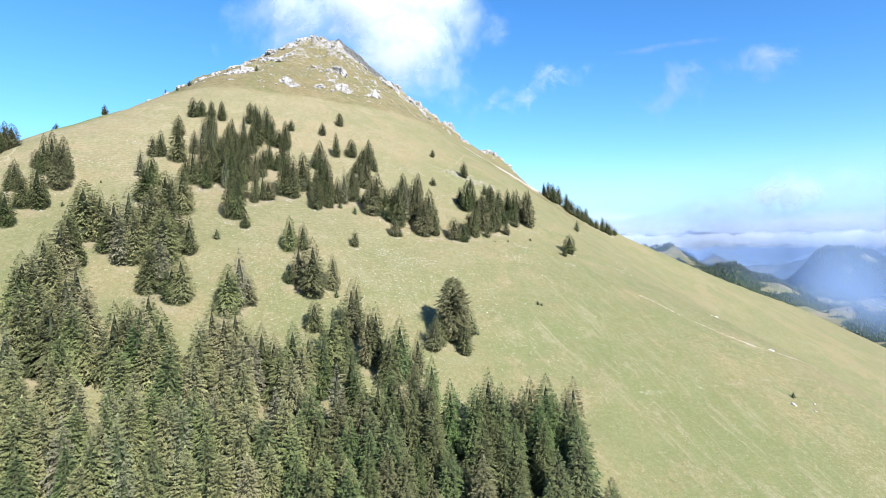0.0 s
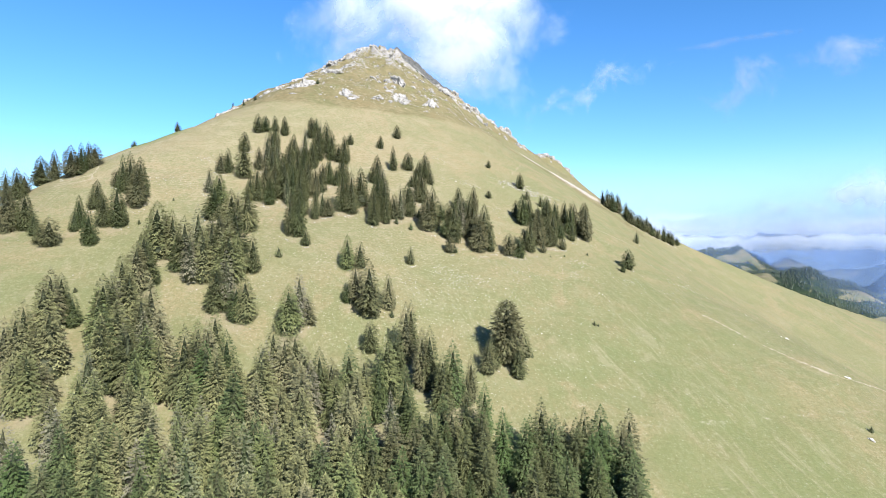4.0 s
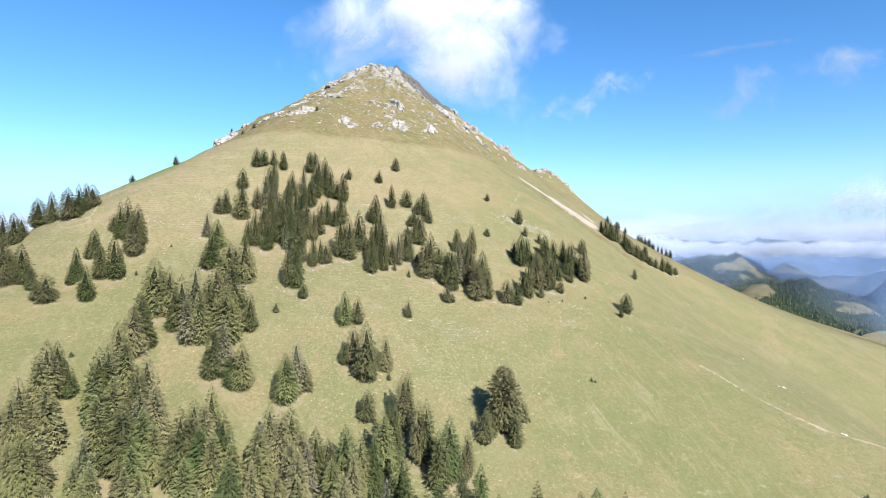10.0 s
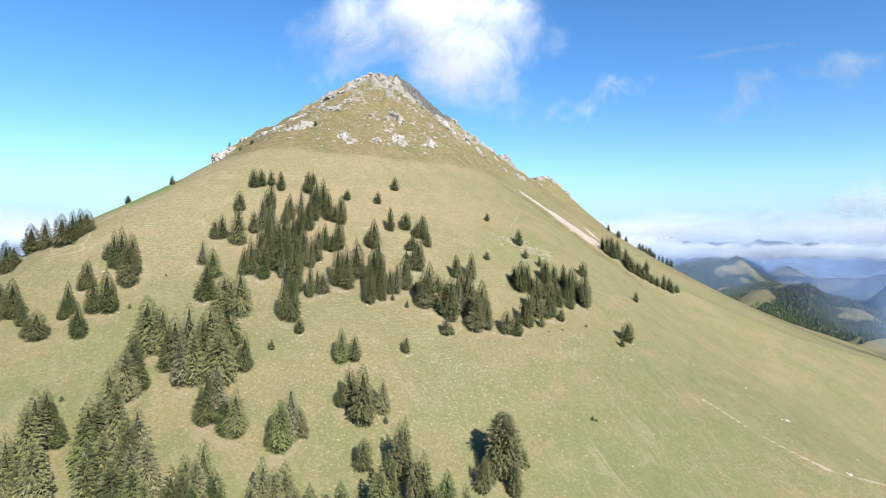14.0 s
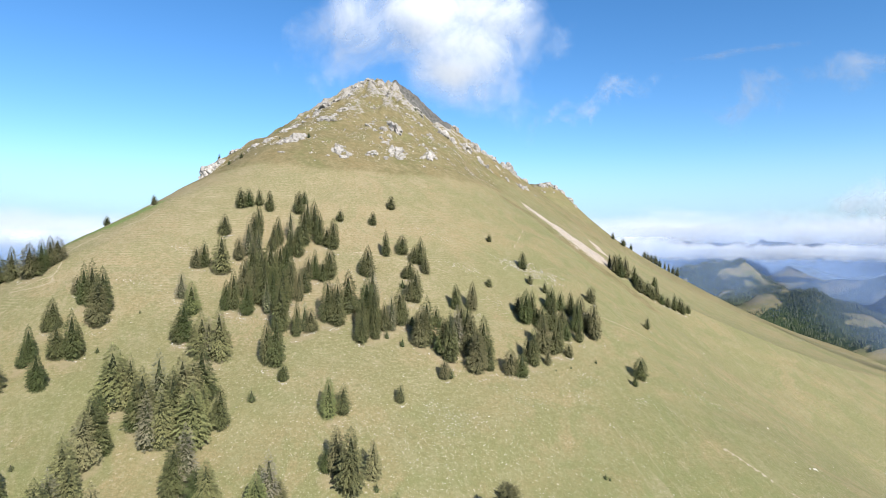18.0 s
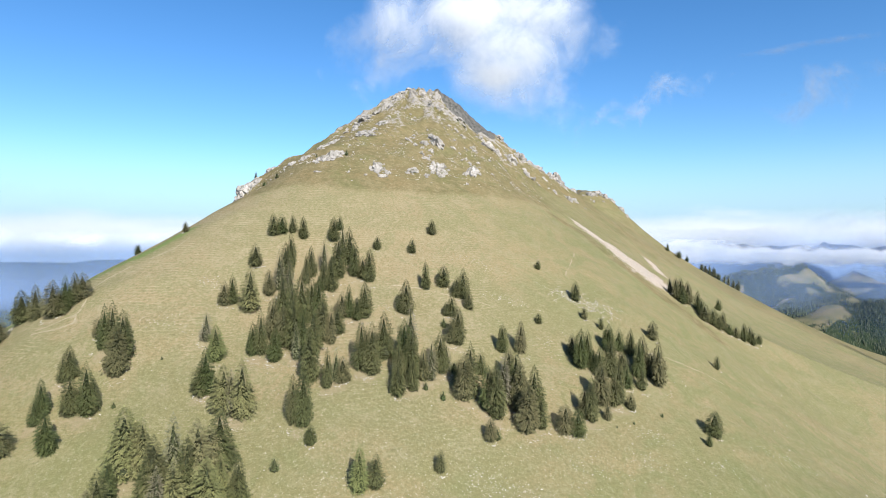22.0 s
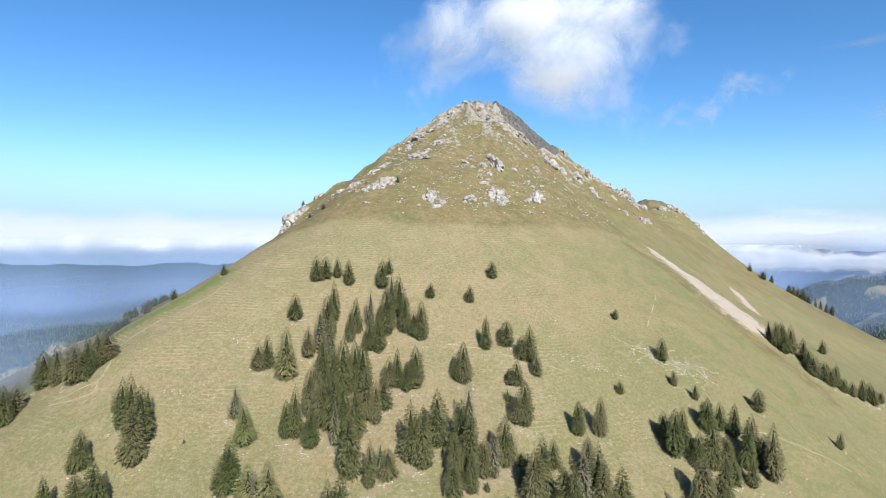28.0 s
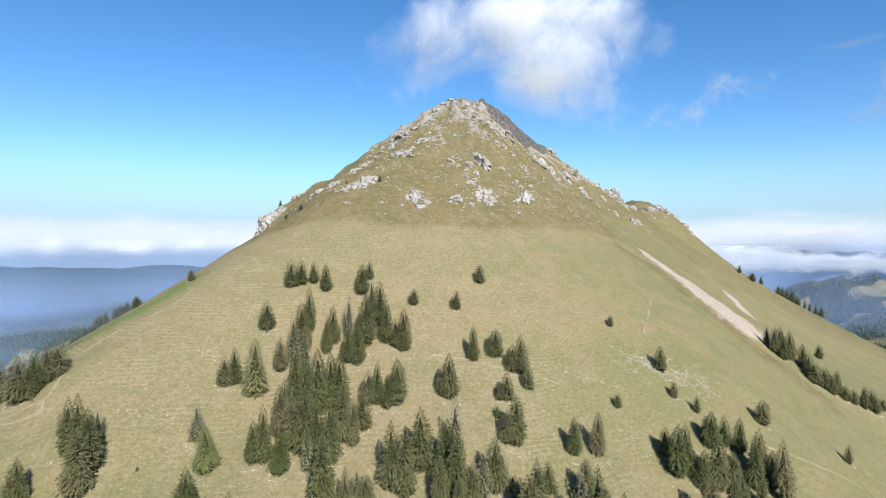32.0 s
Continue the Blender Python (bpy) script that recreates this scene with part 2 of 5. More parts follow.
    shade = n.math("ADD", n.attribute("shaded_rock"), n.math("MULTIPLY", n.math("SUBTRACT", n.noise(p, 0.12, 5, 0.7), 0.5), 0.9))
    colour = n.mix(n.ramp(shade, 0.45, 0.6), colour, wall)
    # woods and pastures of the low country
    wood = n.ramp(n.math("ADD", n.attribute("wood"), n.math("MULTIPLY", n.math("SUBTRACT", n.noise(p, 0.012, 4, 0.6, 0.4), 0.5), 0.5)), 0.42, 0.5)
    canopy = n.mix(n.ramp(n.noise(p, 0.09, 3, 0.7), 0.35, 0.65), (0.011, 0.020, 0.010), (0.032, 0.043, 0.017))
    pasture = n.mix(n.ramp(n.noise(p, 0.02, 3), 0.35, 0.65), (0.110, 0.107, 0.049), (0.163, 0.136, 0.075))
    colour = n.mix(n.attribute("country"), colour, pasture)
    colour = n.mix(wood, colour, canopy)
    height = n.math("ADD", n.math("MULTIPLY", n.math("MULTIPLY", tread, broken), n.math("MULTIPLY", n.attribute("steps"), 0.12)), n.math("ADD", n.math("ADD", fine, n.math("MULTIPLY", furrow, 0.6)), n.math("MULTIPLY", tuft, 0.5)))
    return n.surface(colour, 0.95, n.bump(height, 0.8, 0.7), 0.1)


def rock_material():
    n = Nodes("limestone")
    p = n.position()
    big = n.noise(p, 0.12, 5, 0.65, 0.4)
    small = n.noise(p, 0.9, 5, 0.7)
    colour = n.mix(n.ramp(big, 0.35, 0.65), (0.216, 0.199, 0.178), (0.356, 0.329, 0.297))
    cell = n.noise(p, 0.45, 2, 0.5)
    colour = n.mix(n.math("MULTIPLY", n.ramp(cell, 0.42, 0.6), 0.35), colour, (0.173, 0.160, 0.138))
    streak = n.noise(n.position((0.5, 0.5, 0.1)), 1.0, 5, 0.75)
    colour = n.mix(n.math("MULTIPLY", n.ramp(streak, 0.52, 0.62), 0.6), colour, (0.099, 0.090, 0.078))
    colour = n.mix(n.math("MULTIPLY", n.ramp(small, 0.5, 0.75), 0.6), colour, (0.127, 0.116, 0.099))
    moss = n.ramp(n.noise(p, 0.25, 5, 0.7), 0.53, 0.64)
    colour = n.mix(n.math("MULTIPLY", moss, 0.7), colour, (0.087, 0.081, 0.029))
    return n.surface(colour, 0.92, n.bump(n.math("ADD", big, small), 0.9, 0.8), 0.15)


def needle_material(name, dark, light, dry):
    n = Nodes(name)
    rnd = n.add("ShaderNodeObjectInfo").outputs["Random"]
    isle = n.add("ShaderNodeNewGeometry").outputs["Random Per Island"]
    grain = n.noise(n.local(), 2.6, 3, 0.75)
    colour = n.mix(n.math("ADD", n.math("MULTIPLY", isle, 0.4), n.math("MULTIPLY", n.ramp(grain, 0.38, 0.62), 0.6)), dark, light)
    colour = n.mix(n.math("MULTIPLY", n.ramp(rnd, 0.6, 1.0, False), 0.6), colour, dry)
    colour = n.mix(n.math("MULTIPLY", n.ramp(rnd, 0.35, 0.05, False), 0.5), colour, (dark[0] * 1.3, dark[1] * 1.75, dark[2] * 1.2))
    return n.surface(colour, 0.7, None, 0.2)


def bark_material():
    n = Nodes("bark")
    p = n.local((3, 3, 0.6))
    colour = n.mix(n.ramp(n.noise(p, 2.0, 4, 0.7), 0.3, 0.7), (0.1, 0.08, 0.065), (0.23, 0.2, 0.17))
    return n.surface(colour, 0.95, None, 0.1)


MAT_GROUND = ground_material()
MAT_ROCK = rock_material()
def dark_rock_material():
    n = Nodes("dark_rock")
    p = n.position()
    colour = n.mix(n.ramp(n.noise(p, 0.3, 5, 0.7), 0.35, 0.65), (0.043, 0.043, 0.035), (0.093, 0.090, 0.075))
    return n.surface(colour, 0.95, n.bump(n.noise(p, 0.8, 5, 0.7), 0.9, 0.8), 0.1)


MAT_DARK_ROCK = dark_rock_material()
MAT_NEEDLE = needle_material("spruce_needles", (0.028, 0.031, 0.011), (0.112, 0.113, 0.042), (0.12, 0.102, 0.052))
MAT_PALE = needle_material("greyish_needles", (0.072, 0.071, 0.028), (0.2, 0.19, 0.078), (0.19, 0.163, 0.09))
MAT_YOUNG = needle_material("young_needles", (0.036, 0.047, 0.015), (0.1, 0.12, 0.042), (0.09, 0.09, 0.04))
MAT_DRY = needle_material("dry_needles", (0.08, 0.073, 0.042), (0.185, 0.168, 0.1), (0.14, 0.122, 0.088))
MAT_FAR = needle_material("far_canopy", (0.017, 0.025, 0.012), (0.062, 0.073, 0.036), (0.055, 0.057, 0.032))
# near-black green that paints the shade between the boughs
MAT_INNER_SHADE = needle_material("crown_inner_shade", (0.014, 0.017, 0.006), (0.046, 0.048, 0.018), (0.042, 0.04, 0.018))
MAT_BARK = bark_material()

# ---- the land ----
TOP_X, TOP_Y, TOP_Z = -103.0, 847.0, 286.0
FACE = (0.6357, 0.119, 0.0076, -0.1133, -0.0043, -0.0819, 0.0057)
FACE_CURVE = (-0.051, -0.0308, -0.0353, -0.0125, 0.0066)
CAP, EDGE_TURN, EDGE_FALL, EDGE_CURVE, EDGE_SIDE, EDGE_DROP = (-11.1183, -0.3512, 0.5319, -0.0671, 0.3537, -13.4818)
SPUR = (161.616, 0.5161, 0.0136, 0.3529, 0.0381, 0.0464)
SPUR_CURVE = (-0.2034, -0.0848, -0.1076)
SWELL = (
    (-6.7223, 1.8093, 6.5458, -0.7108, -1.4537, 0.9129),
    (9.7994, -7.1889, 3.22, -6.0373, -10.677, -0.9856),
    (-2.2125, 8.6982, 5.1457, -7.3521, -0.6818, 1.5166),
    (-3.5193, 9.8798, -0.7034, -6.2522, 9.0626, 6.274),
    (-2.2552, 3.8724, 4.0858, -1.2493, 2.9743, 1.8283),
)
# x, y, size, height of the lesser tops and hollows
KNOBS = ((-58, 866, 22, 16.4), (205, 1105, 45, 9.4), (108, 985, 28, 9.4), (-214, 568, 22, -8.4), (150, 1040, 35, -2.6), (330, 1000, 70, -12.2), (20, 800, 40, 3.8), (0, 876, 30, 6), (-221, 602, 14, 6), (-227, 601, 9, 6), (-198, 617, 9, 5), (-178, 638, 16, -9), (-154, 690, 18, -8), (-138, 745, 16, -7))


def waves(turn, c):
    s = c[0]
    for k in range(1, len(c), 2):
        s = s + c[k] * np.cos((k + 1) // 2 * turn) + c[k + 1] * np.sin((k + 1) // 2 * turn)
    return s


def soft_min(a, b, k):
    h = np.clip(0.5 + 0.5 * (b - a) / k, 0, 1)
    return b * (1 - h) + a * h - k * h * (1 - h)


def soft_max(a, b, k):
    return -soft_min(-a, -b, k)


def mountain(x, y):
    """The face that falls from the summit, its western edge and the spur behind it."""
    dx, dy = x - TOP_X, y - TOP_Y
    r = np.hypot(dx, dy) + 1e-6
    turn = np.arctan2(dx, -dy)
    q = np.minimum(r, 780)
    face = TOP_Z - q * waves(turn, FACE) - q * q / 600 * waves(turn, FACE_CURVE) - CAP * (1 - np.exp(-r / 60)) - 0.45 * (r - q)
    ux, uy = math.sin(EDGE_TURN), -math.cos(EDGE_TURN)
    along, off = dx * ux + dy * uy, dy * ux - dx * uy
    edge = TOP_Z - EDGE_FALL * along - EDGE_CURVE * along * along / 600 - EDGE_SIDE * off - EDGE_DROP
    ex, ey = x - 204, y - 1110
    r2 = np.hypot(ex, ey) + 1e-6
    turn2 = np.arctan2(ex, -ey)
    q = np.minimum(r2, 520)
    # behind its crest the spur falls like any steep hillside
    back = SPUR[0] - q * waves(turn2, SPUR[1:]) - q * q / 600 * waves(turn2, SPUR_CURVE) - 0.5 * (r2 - q) - 0.55 * np.maximum(ey - 120, 0)
    z = soft_max(soft_min(face, edge, 25), back, 20)
    for j, by in enumerate((290, 400, 510, 620, 740)):
        for i, bx in enumerate((-240, -140, -40, 60, 160, 260)):
            z = z + SWELL[j][i] * np.exp(-((x - bx) ** 2 + (y - by) ** 2) / (2 * 62 ** 2))
    for bx, by, size, up in KNOBS:
        z = z + up * np.exp(-((x - bx) ** 2 + (y - by) ** 2) / (2 * size * size))
    return z


def hill(x, y, cx, cy, height, wide, deep=None, turn=0.0):
    c, s = math.cos(radians(turn)), math.sin(radians(turn))
    u, v = (x - cx) * c + (y - cy) * s, (y - cy) * c - (x - cx) * s
    return height * np.exp(-(u / wide) ** 2 - (v / (deep or wide)) ** 2)


def ripple(x, y, size, seed):
    """Rolling relief out of a few crossed waves."""
    rng = np.random.RandomState(seed)
    s = 0
    for k in range(9):
        a, ph, f = rng.rand() * 6.28, rng.rand() * 6.28, rng.uniform(0.6, 2.2)
        s = s + np.sin((x * math.cos(a) + y * math.sin(a)) * 6.28 / size * f + ph) / f
    return s / 4


def country(x, y):
    """The low land round the mountain, with its hills."""
    far = np.hypot(x, y)
    west = np.clip(0.5 - x / 1600, 0, 1)
    east = np.clip((x - 150) / 700, 0, 1)
    rolling = np.clip((far - 1000) / 900, 0.3, 1)
    z = -262 + rolling * (16 * ripple(x, y, 1300, 3) + (5 + 9 * east) * ripple(x, y, 420, 5))
    z = z + west * (98 + 52 * np.clip(-x / 3000, 0, 1)) * np.clip((far - 1300) / 3000, 0, 1) ** 1.2
    z = z + west * np.clip((far - 2800) / 900, 0, 1) * (22 * ripple(x, y, 1500, 61) + 15 * ripple(x, y, 430, 62) + 5 * ripple(x, y, 120, 63))
    z = z + east * rolling * (11 * ripple(x, y, 190, 7) + 5 * ripple(x, y, 80, 8))
    # a wooded shoulder beyond the western edge
    z = z + hill(x, y, -863, 1050, 200, 480, 150, 47)
    # a deep valley opens beyond the eastern hills
    z = z - 130 * east * np.clip((far - 3150) / 600, 0, 1)
    z = z + hill(x, y, 1260, 2720, 170, 300, 200, -15) + hill(x, y, 1390, 2650, 40, 90, 120, 20) + hill(x, y, 1110, 2760, 30, 80, 120) + hill(x, y, 1330, 2480, 20, 240, 170, -15) + hill(x, y, 930, 1740, 80, 260, 200)
    z = z + hill(x, y, 1190, 2020, 120, 720, 240, 80) + hill(x, y, 1560, 2330, 70, 300, 160, -20)
    z = z + hill(x, y, 2290, 3990, 262, 250, 300, -30) + hill(x, y, 2480, 3700, 130, 260, 260, -30)
    z = z + hill(x, y, 1690, 2000, 190, 135, 190, -40) + hill(x, y, 1960, 1860, 195, 260, 240, -40)
    z = z + hill(x, y, 820, 3300, 150, 420, 260) + hill(x, y, 2900, 3300, 330, 420, 500, -30)
    return z


def woods(x, y):
    """How wooded the low land is, 0 to 1."""
    west = np.clip(-x / 400, 0, 1)
    w = 0.58 + 0.28 * west + (1 - 0.6 * west) * (0.35 * ripple(x, y, 800, 21) + 0.5 * ripple(x, y, 230, 22) + 0.32 * ripple(x, y, 80, 24))
    w = w + hill(x, y, 1700, 1990, 0.25, 330, 260) + hill(x, y, 1180, 2000, 0.1, 500, 170, 80)
    # mown clearings
    x, y = x + 34 * ripple(x, y, 160, 26), y + 40 * ripple(x, y, 170, 27)
    for cx, cy, wide, deep in ((1300, 2560, 80, 32), (920, 1720, 70, 36), (1590, 2290, 150, 60), (1010, 1330, 110, 70), (2330, 3880, 130, 60), (2420, 3640, 140, 60), (1420, 2240, 70, 40)):
        w = w - hill(x, y, cx, cy, 0.9, wide, deep, -20)
    w = w - hill(x, y, -730, 910, 1.2, 330, 90, 43)
    return np.clip(w, 0, 1)


def land(x, y):
    away = np.hypot((x - 250) * np.where(x > 250, 1.3, 0.85), (y - 1515) * 0.8)
    rear = 208 - np.minimum(away, 36) ** 2 / 110 - 0.85 * np.maximum(away - 36, 0) + 2.5 * ripple(x, y, 60, 51) + 2.0 * ripple(x, y, 22, 52)
    return soft_max(np.maximum(mountain(x, y), rear), country(x, y), 60)


def ground_at(x, y):
    return float(surface(x, y)[0])


def near_line(x, y, points):
    """Distance from a line through the points, on the plan."""
    d = np.full(np.shape(x), 1e9)
    for (x0, y0), (x1, y1) in zip(points, points[1:]):
        vx, vy = x1 - x0, y1 - y0
        k = np.clip(((x - x0) * vx + (y - y0) * vy) / (vx * vx + vy * vy), 0, 1)
        d = np.minimum(d, np.hypot(x - x0 - k * vx, y - y0 - k * vy))
    return d


# how plain the trace is, and its course
PATHS = {
    "lower_road": (0.62, [(-60, 205), (24, 212), (61, 221), (96, 232), (130, 243), (167, 254), (208, 268), (300, 290)]),
    "meadow_road": (0.95, [(150, 330), (172, 309), (185, 300), (196, 294), (211, 294), (240, 305), (300, 330)]),
    "ridge_path": (0.68, [(-238, 346), (-226, 348), (-219, 354), (-223, 358), (-224, 365), (-229, 376), (-234, 385), (-230, 397), (-225, 406), (-215, 419), (-207, 429), (-204, 450), (-203, 464)]),
    "lower_ridge_path": (0.6, [(-239, 349), (-232, 352), (-226, 358), (-223, 358)]),
    "far_track": (0.5, [(472, 653), (424, 590), (399, 558), (374, 525)]),
    "east_path": (0.6, [(100, 436), (117, 441), (131, 443), (144, 445), (155, 446)]),
    "steep_path": (0.42, [(77, 558), (68, 523), (60, 497)]),
    "grove_path": (0.5, [(-60, 424), (-25, 427), (5, 429)]),
}
SCREE = [(99, 683), (125, 657), (140, 636), (150, 617), (154, 608)]
SMALL_SCREE = [(190, 742), (191, 715), (187, 685)]
GRAZING_LINE = [(-260, 500), (-191, 508), (-157, 518), (-101, 522), (-44, 547), (19, 597), (68, 662), (95, 675), (160, 720), (300, 900)]
BARE = [(55, 470), (71, 465), (86, 475)]


# x, y, height of the trees, grove by grove
GROVES = {
    "ridge": [
        (-260, 365, 19.8), (-249, 362, 20.5), (-237, 360, 21.2), (-233, 364, 21.1), (-232, 370, 18.9), (-231, 375, 15.7), (-234, 362, 14.1), (-245, 449, 8),
        (-215, 458, 8.6),
    ],
    "west": [
        (-175.7, 323.7, 25.5), (-199, 344, 11.1), (-191, 337, 23.3), (-186, 336, 26), (-178, 332, 26), (-183, 343, 16.2), (-194, 317, 16.6), (-196, 315, 11.8), (-174, 301, 24.2),
        (-180, 299, 18.3), (-172, 303, 16.2), (-191, 296, 17.7), (-191, 292, 11.9), (-176, 280, 18),
    ],
    "westb": [
        (-147, 355, 17.3), (-136, 343, 19.1), (-130, 321, 22.4), (-132, 321, 15.8), (-108, 311, 27.1), (-113, 311, 21.4), (-117, 312, 22.8), (-108, 317, 12.8),
        (-148, 422, 15.4), (-135, 383, 27.7), (-151, 384, 14.4), (-147, 386, 17.8), (-74, 302, 8.8), (-84, 287, 6.3), (-165, 306, 3.3), (-161, 337, 2.3),
    ],
    "uppera": [
        (-148, 453, 15.9), (-143, 456, 14), (-136, 458, 13.7), (-127, 454, 16.3), (-126, 426, 23.9), (-125, 413, 26), (-126, 405, 26), (-130, 399, 17.1),
        (-117, 398, 26), (-116, 384, 26), (-116, 372, 20.3), (-108, 376, 25.3), (-116, 352, 24), (-120, 351, 17.6), (-115, 365, 22.9), (-107, 348, 17.3),
        (-111, 421, 19.9), (-104, 426, 23.8), (-112, 414, 19.5), (-104, 381, 28.9), (-99, 384, 26), (-95, 384, 26), (-95, 411, 21.7), (-100, 411, 17.5),
    ],
    "upperb": [
        (-106, 457, 17.9), (-105, 469, 11.5), (-90, 437, 26), (-94, 424, 27.3), (-84, 427, 23.8), (-96, 442, 22.9), (-74, 424, 22.4), (-79, 427, 13.9),
        (-79, 391, 19.8), (-83, 390, 15.8), (-70, 392, 21.4), (-74, 390, 13.1), (-107, 360, 22.6), (-101, 359, 28.4), (-95, 356, 26.6), (-90, 357, 26),
        (-88, 368, 26), (-83, 367, 21.3), (-82, 376, 14.8), (-97, 351, 20.3), (-86, 338, 27.6), (-76, 335, 20.1), (-73, 340, 16.6), (-70, 341, 12.5),
        (-80, 311, 25.9), (-85, 312, 22.5),
    ],
    "middle": [
        (-63, 352, 26.5), (-57, 350, 27.1), (-53, 361, 26), (-60, 351, 23), (-47, 402, 21.6), (-50, 403, 14.6), (-40, 370, 26), (-42, 360, 25),
        (-37, 353, 26), (-43, 348, 19.8), (-35, 344, 18.1), (-42, 339, 15.3), (-38, 427, 19.2), (-27, 435, 14.4), (-14, 428, 20.6), (-18, 428, 13.7),
        (-10, 420, 11.6), (-20, 409, 13), (-23, 408, 8.9), (-15, 386, 21.6), (-19, 385, 15.3), (-24, 397, 6.6), (-75, 456, 9.9), (-51, 460, 11.1),
        (-40, 487, 11.8), (39, 490, 7.1), (34, 428, 7.1),
    ],
    "middleb": [
        (-23, 361, 22), (-27, 353, 22.9), (-20, 363, 16.9), (-31, 352, 17.1), (-29, 346, 5), (-20, 342, 5.5), (-7, 349, 28.6), (-2, 368, 13.5),
        (-10, 346, 23.7), (-13, 354, 14.3), (-16, 364, 6.5), (2, 345, 22.1), (6, 341, 28.5), (10, 352, 26), (13, 370, 18), (10, 391, 17),
        (21, 396, 19.5), (16, 356, 28.5), (18, 351, 26), (25, 351, 26), (28, 345, 15.6), (21, 340, 24.2), (4, 344, 21.9), (3, 326, 10.8),
        (6, 328, 6.4), (-18, 303, 9.9),
    ],
    "east": [
        (63, 467, 13.8), (66, 450, 8.7), (76, 444, 9.6), (113, 458, 13.3), (158, 464, 10.3), (123, 378, 14), (116, 367, 7.2), (56, 400, 22.9),
        (52, 408, 13.4), (61, 408, 18.4), (77, 424, 17.5), (76, 429, 10.6), (84, 428, 15.2), (91, 427, 17.5), (95, 415, 23.7), (91, 408, 23.3),
        (102, 407, 28.1), (100, 413, 16.8), (66, 397, 17.8), (63, 400, 13), (73, 400, 22.8),
    ],
    "eastb": [
        (63, 376, 24.1), (73, 380, 24.4), (81, 395, 12.8), (90, 397, 14.4), (55, 361, 23.6), (52, 364, 14.5), (70, 378, 15.2), (64, 365, 10.2),
        (79, 378, 9.1), (40, 347, 13.7), (46, 347, 13.2), (80, 403, 16.4), (96, 379, 2.4), (78, 367, 2), (68, 361, 1.7),
    ],
    "gully": [
        (165, 587, 16.7), (168, 581, 20), (175, 589, 18.8), (180, 585, 21.2), (173, 578, 14.9), (188, 583, 18.5), (188, 574, 15.7), (187, 564, 15.4),
        (242, 675, 13.6), (194, 565, 14.5), (204, 569, 16.5), (198, 563, 13), (208, 566, 10.1), (214, 567, 10.6), (221, 568, 16.9), (228, 573, 14.6),
        (230, 571, 13.6), (238, 578, 8.8),
    ],
    "spur": [
        (310, 1060, 14.6), (329, 1061, 14.6), (357, 1103, 13.2), (382, 1100, 15.1), (388, 1099, 17.1), (394, 1098, 18.1), (401, 1096, 19.1), (408, 1095, 14),
        (417, 1092, 17), (424, 1091, 17.9), (431, 1088, 16.9), (438, 1086, 17.8),
    ],
    "cragtrees": [
        (-128, 580, 6.5), (-182, 549, 5.7), (-191, 543, 4.8), (-225, 607, 7.1), (-233, 615, 4.1), (-157, 583, 3.3), (-199, 626, 4.2), (-206, 623, 4.2),
        (-29, 803, 7.4), (-35, 766, 5.1),
    ],
    "westc": [
        (-268, 346, 22.2), (-256, 339, 20), (-258, 348, 14.1), (-215, 290, 21.2), (-221, 290, 18.3), (-223, 288, 26.3), (-207, 285, 12.4), (-193, 276, 14.6),
        (-198, 277, 10.1),
    ],
    "slopea": [
        (-152, 218, 26), (-150, 211, 26), (-156, 230, 16.4), (-147, 223, 13.6), (-159, 243, 3), (-150, 201, 24.6), (-147, 193, 25.6), (-138, 197, 28.1),
        (-142, 196, 20), (-150, 192, 23.5), (-135, 182, 22.3), (-138, 180, 20.2), (-133, 185, 15.1),
    ],
    "slopeb": [
        (-133, 233, 26), (-134, 252, 26), (-135, 248, 22.8), (-131, 254, 12.2), (-130, 215, 28.5), (-130, 212, 24.9), (-130, 221, 26), (-126, 226, 26),
        (-114, 219, 26), (-114, 212, 26), (-105, 208, 23.3), (-119, 205, 26), (-119, 195, 26.8), (-109, 194, 27.7), (-103, 195, 25.8), (-99, 195, 22.3),
        (-118, 186, 22.8), (-116, 194, 20.2), (-118, 181, 17.5), (-113, 181, 16.6), (-101, 184, 23.4), (-104, 183, 20.5),
    ],
    "slopec": [
        (-104.8, 283, 27), (-109.5, 275, 29), (-107, 279, 22.7),
        (-140, 276, 29), (-136, 277, 22.6), (-133, 277, 25.5), (-140, 266, 15.5), (-120, 276, 29), (-123, 268, 26), (-116, 258, 24.2), (-111, 260, 26.5),
        (-111, 270, 26), (-125, 266, 19), (-100, 263, 26), (-100, 274, 16.8), (-95, 246, 25.1), (-98, 243, 21.1), (-99, 241, 14.7), (-84, 238, 20.6),
        (-88, 239, 15.8), (-92, 272, 18.9), (-90, 195, 28.8), (-85, 209, 26), (-85, 202, 26), (-77, 199, 26), (-87, 197, 26), (-71, 191, 23.4),
        (-77, 190, 27.1),
    ],
    "slopee": [
        (-65, 235, 21.6), (-62, 241, 24.6), (-67, 236, 13.2), (-59, 243, 12.9), (-49, 286, 18.4), (-43, 289, 14.4), (-34, 255, 26.5), (-41, 261, 20),
        (-45, 261, 9.6), (-26, 262, 17.4), (-24, 257, 4.2), (-31, 234, 13.4), (-63, 207, 26), (-55, 207, 26), (-58, 204, 26), (-64, 196, 26),
        (-50, 201, 24.6), (-45, 202, 23.7), (-41, 203, 19.7), (-47, 197, 22.1), (-35, 198, 19.2), (-38, 195, 19.9),
    ],
    "slopef": [
        (-29, 201, 26.6), (-31, 198, 22.2), (-24, 202, 26.8), (-22, 212, 26), (-16, 232, 26), (-14, 234, 26), (-19, 218, 26), (-9, 221, 24.8),
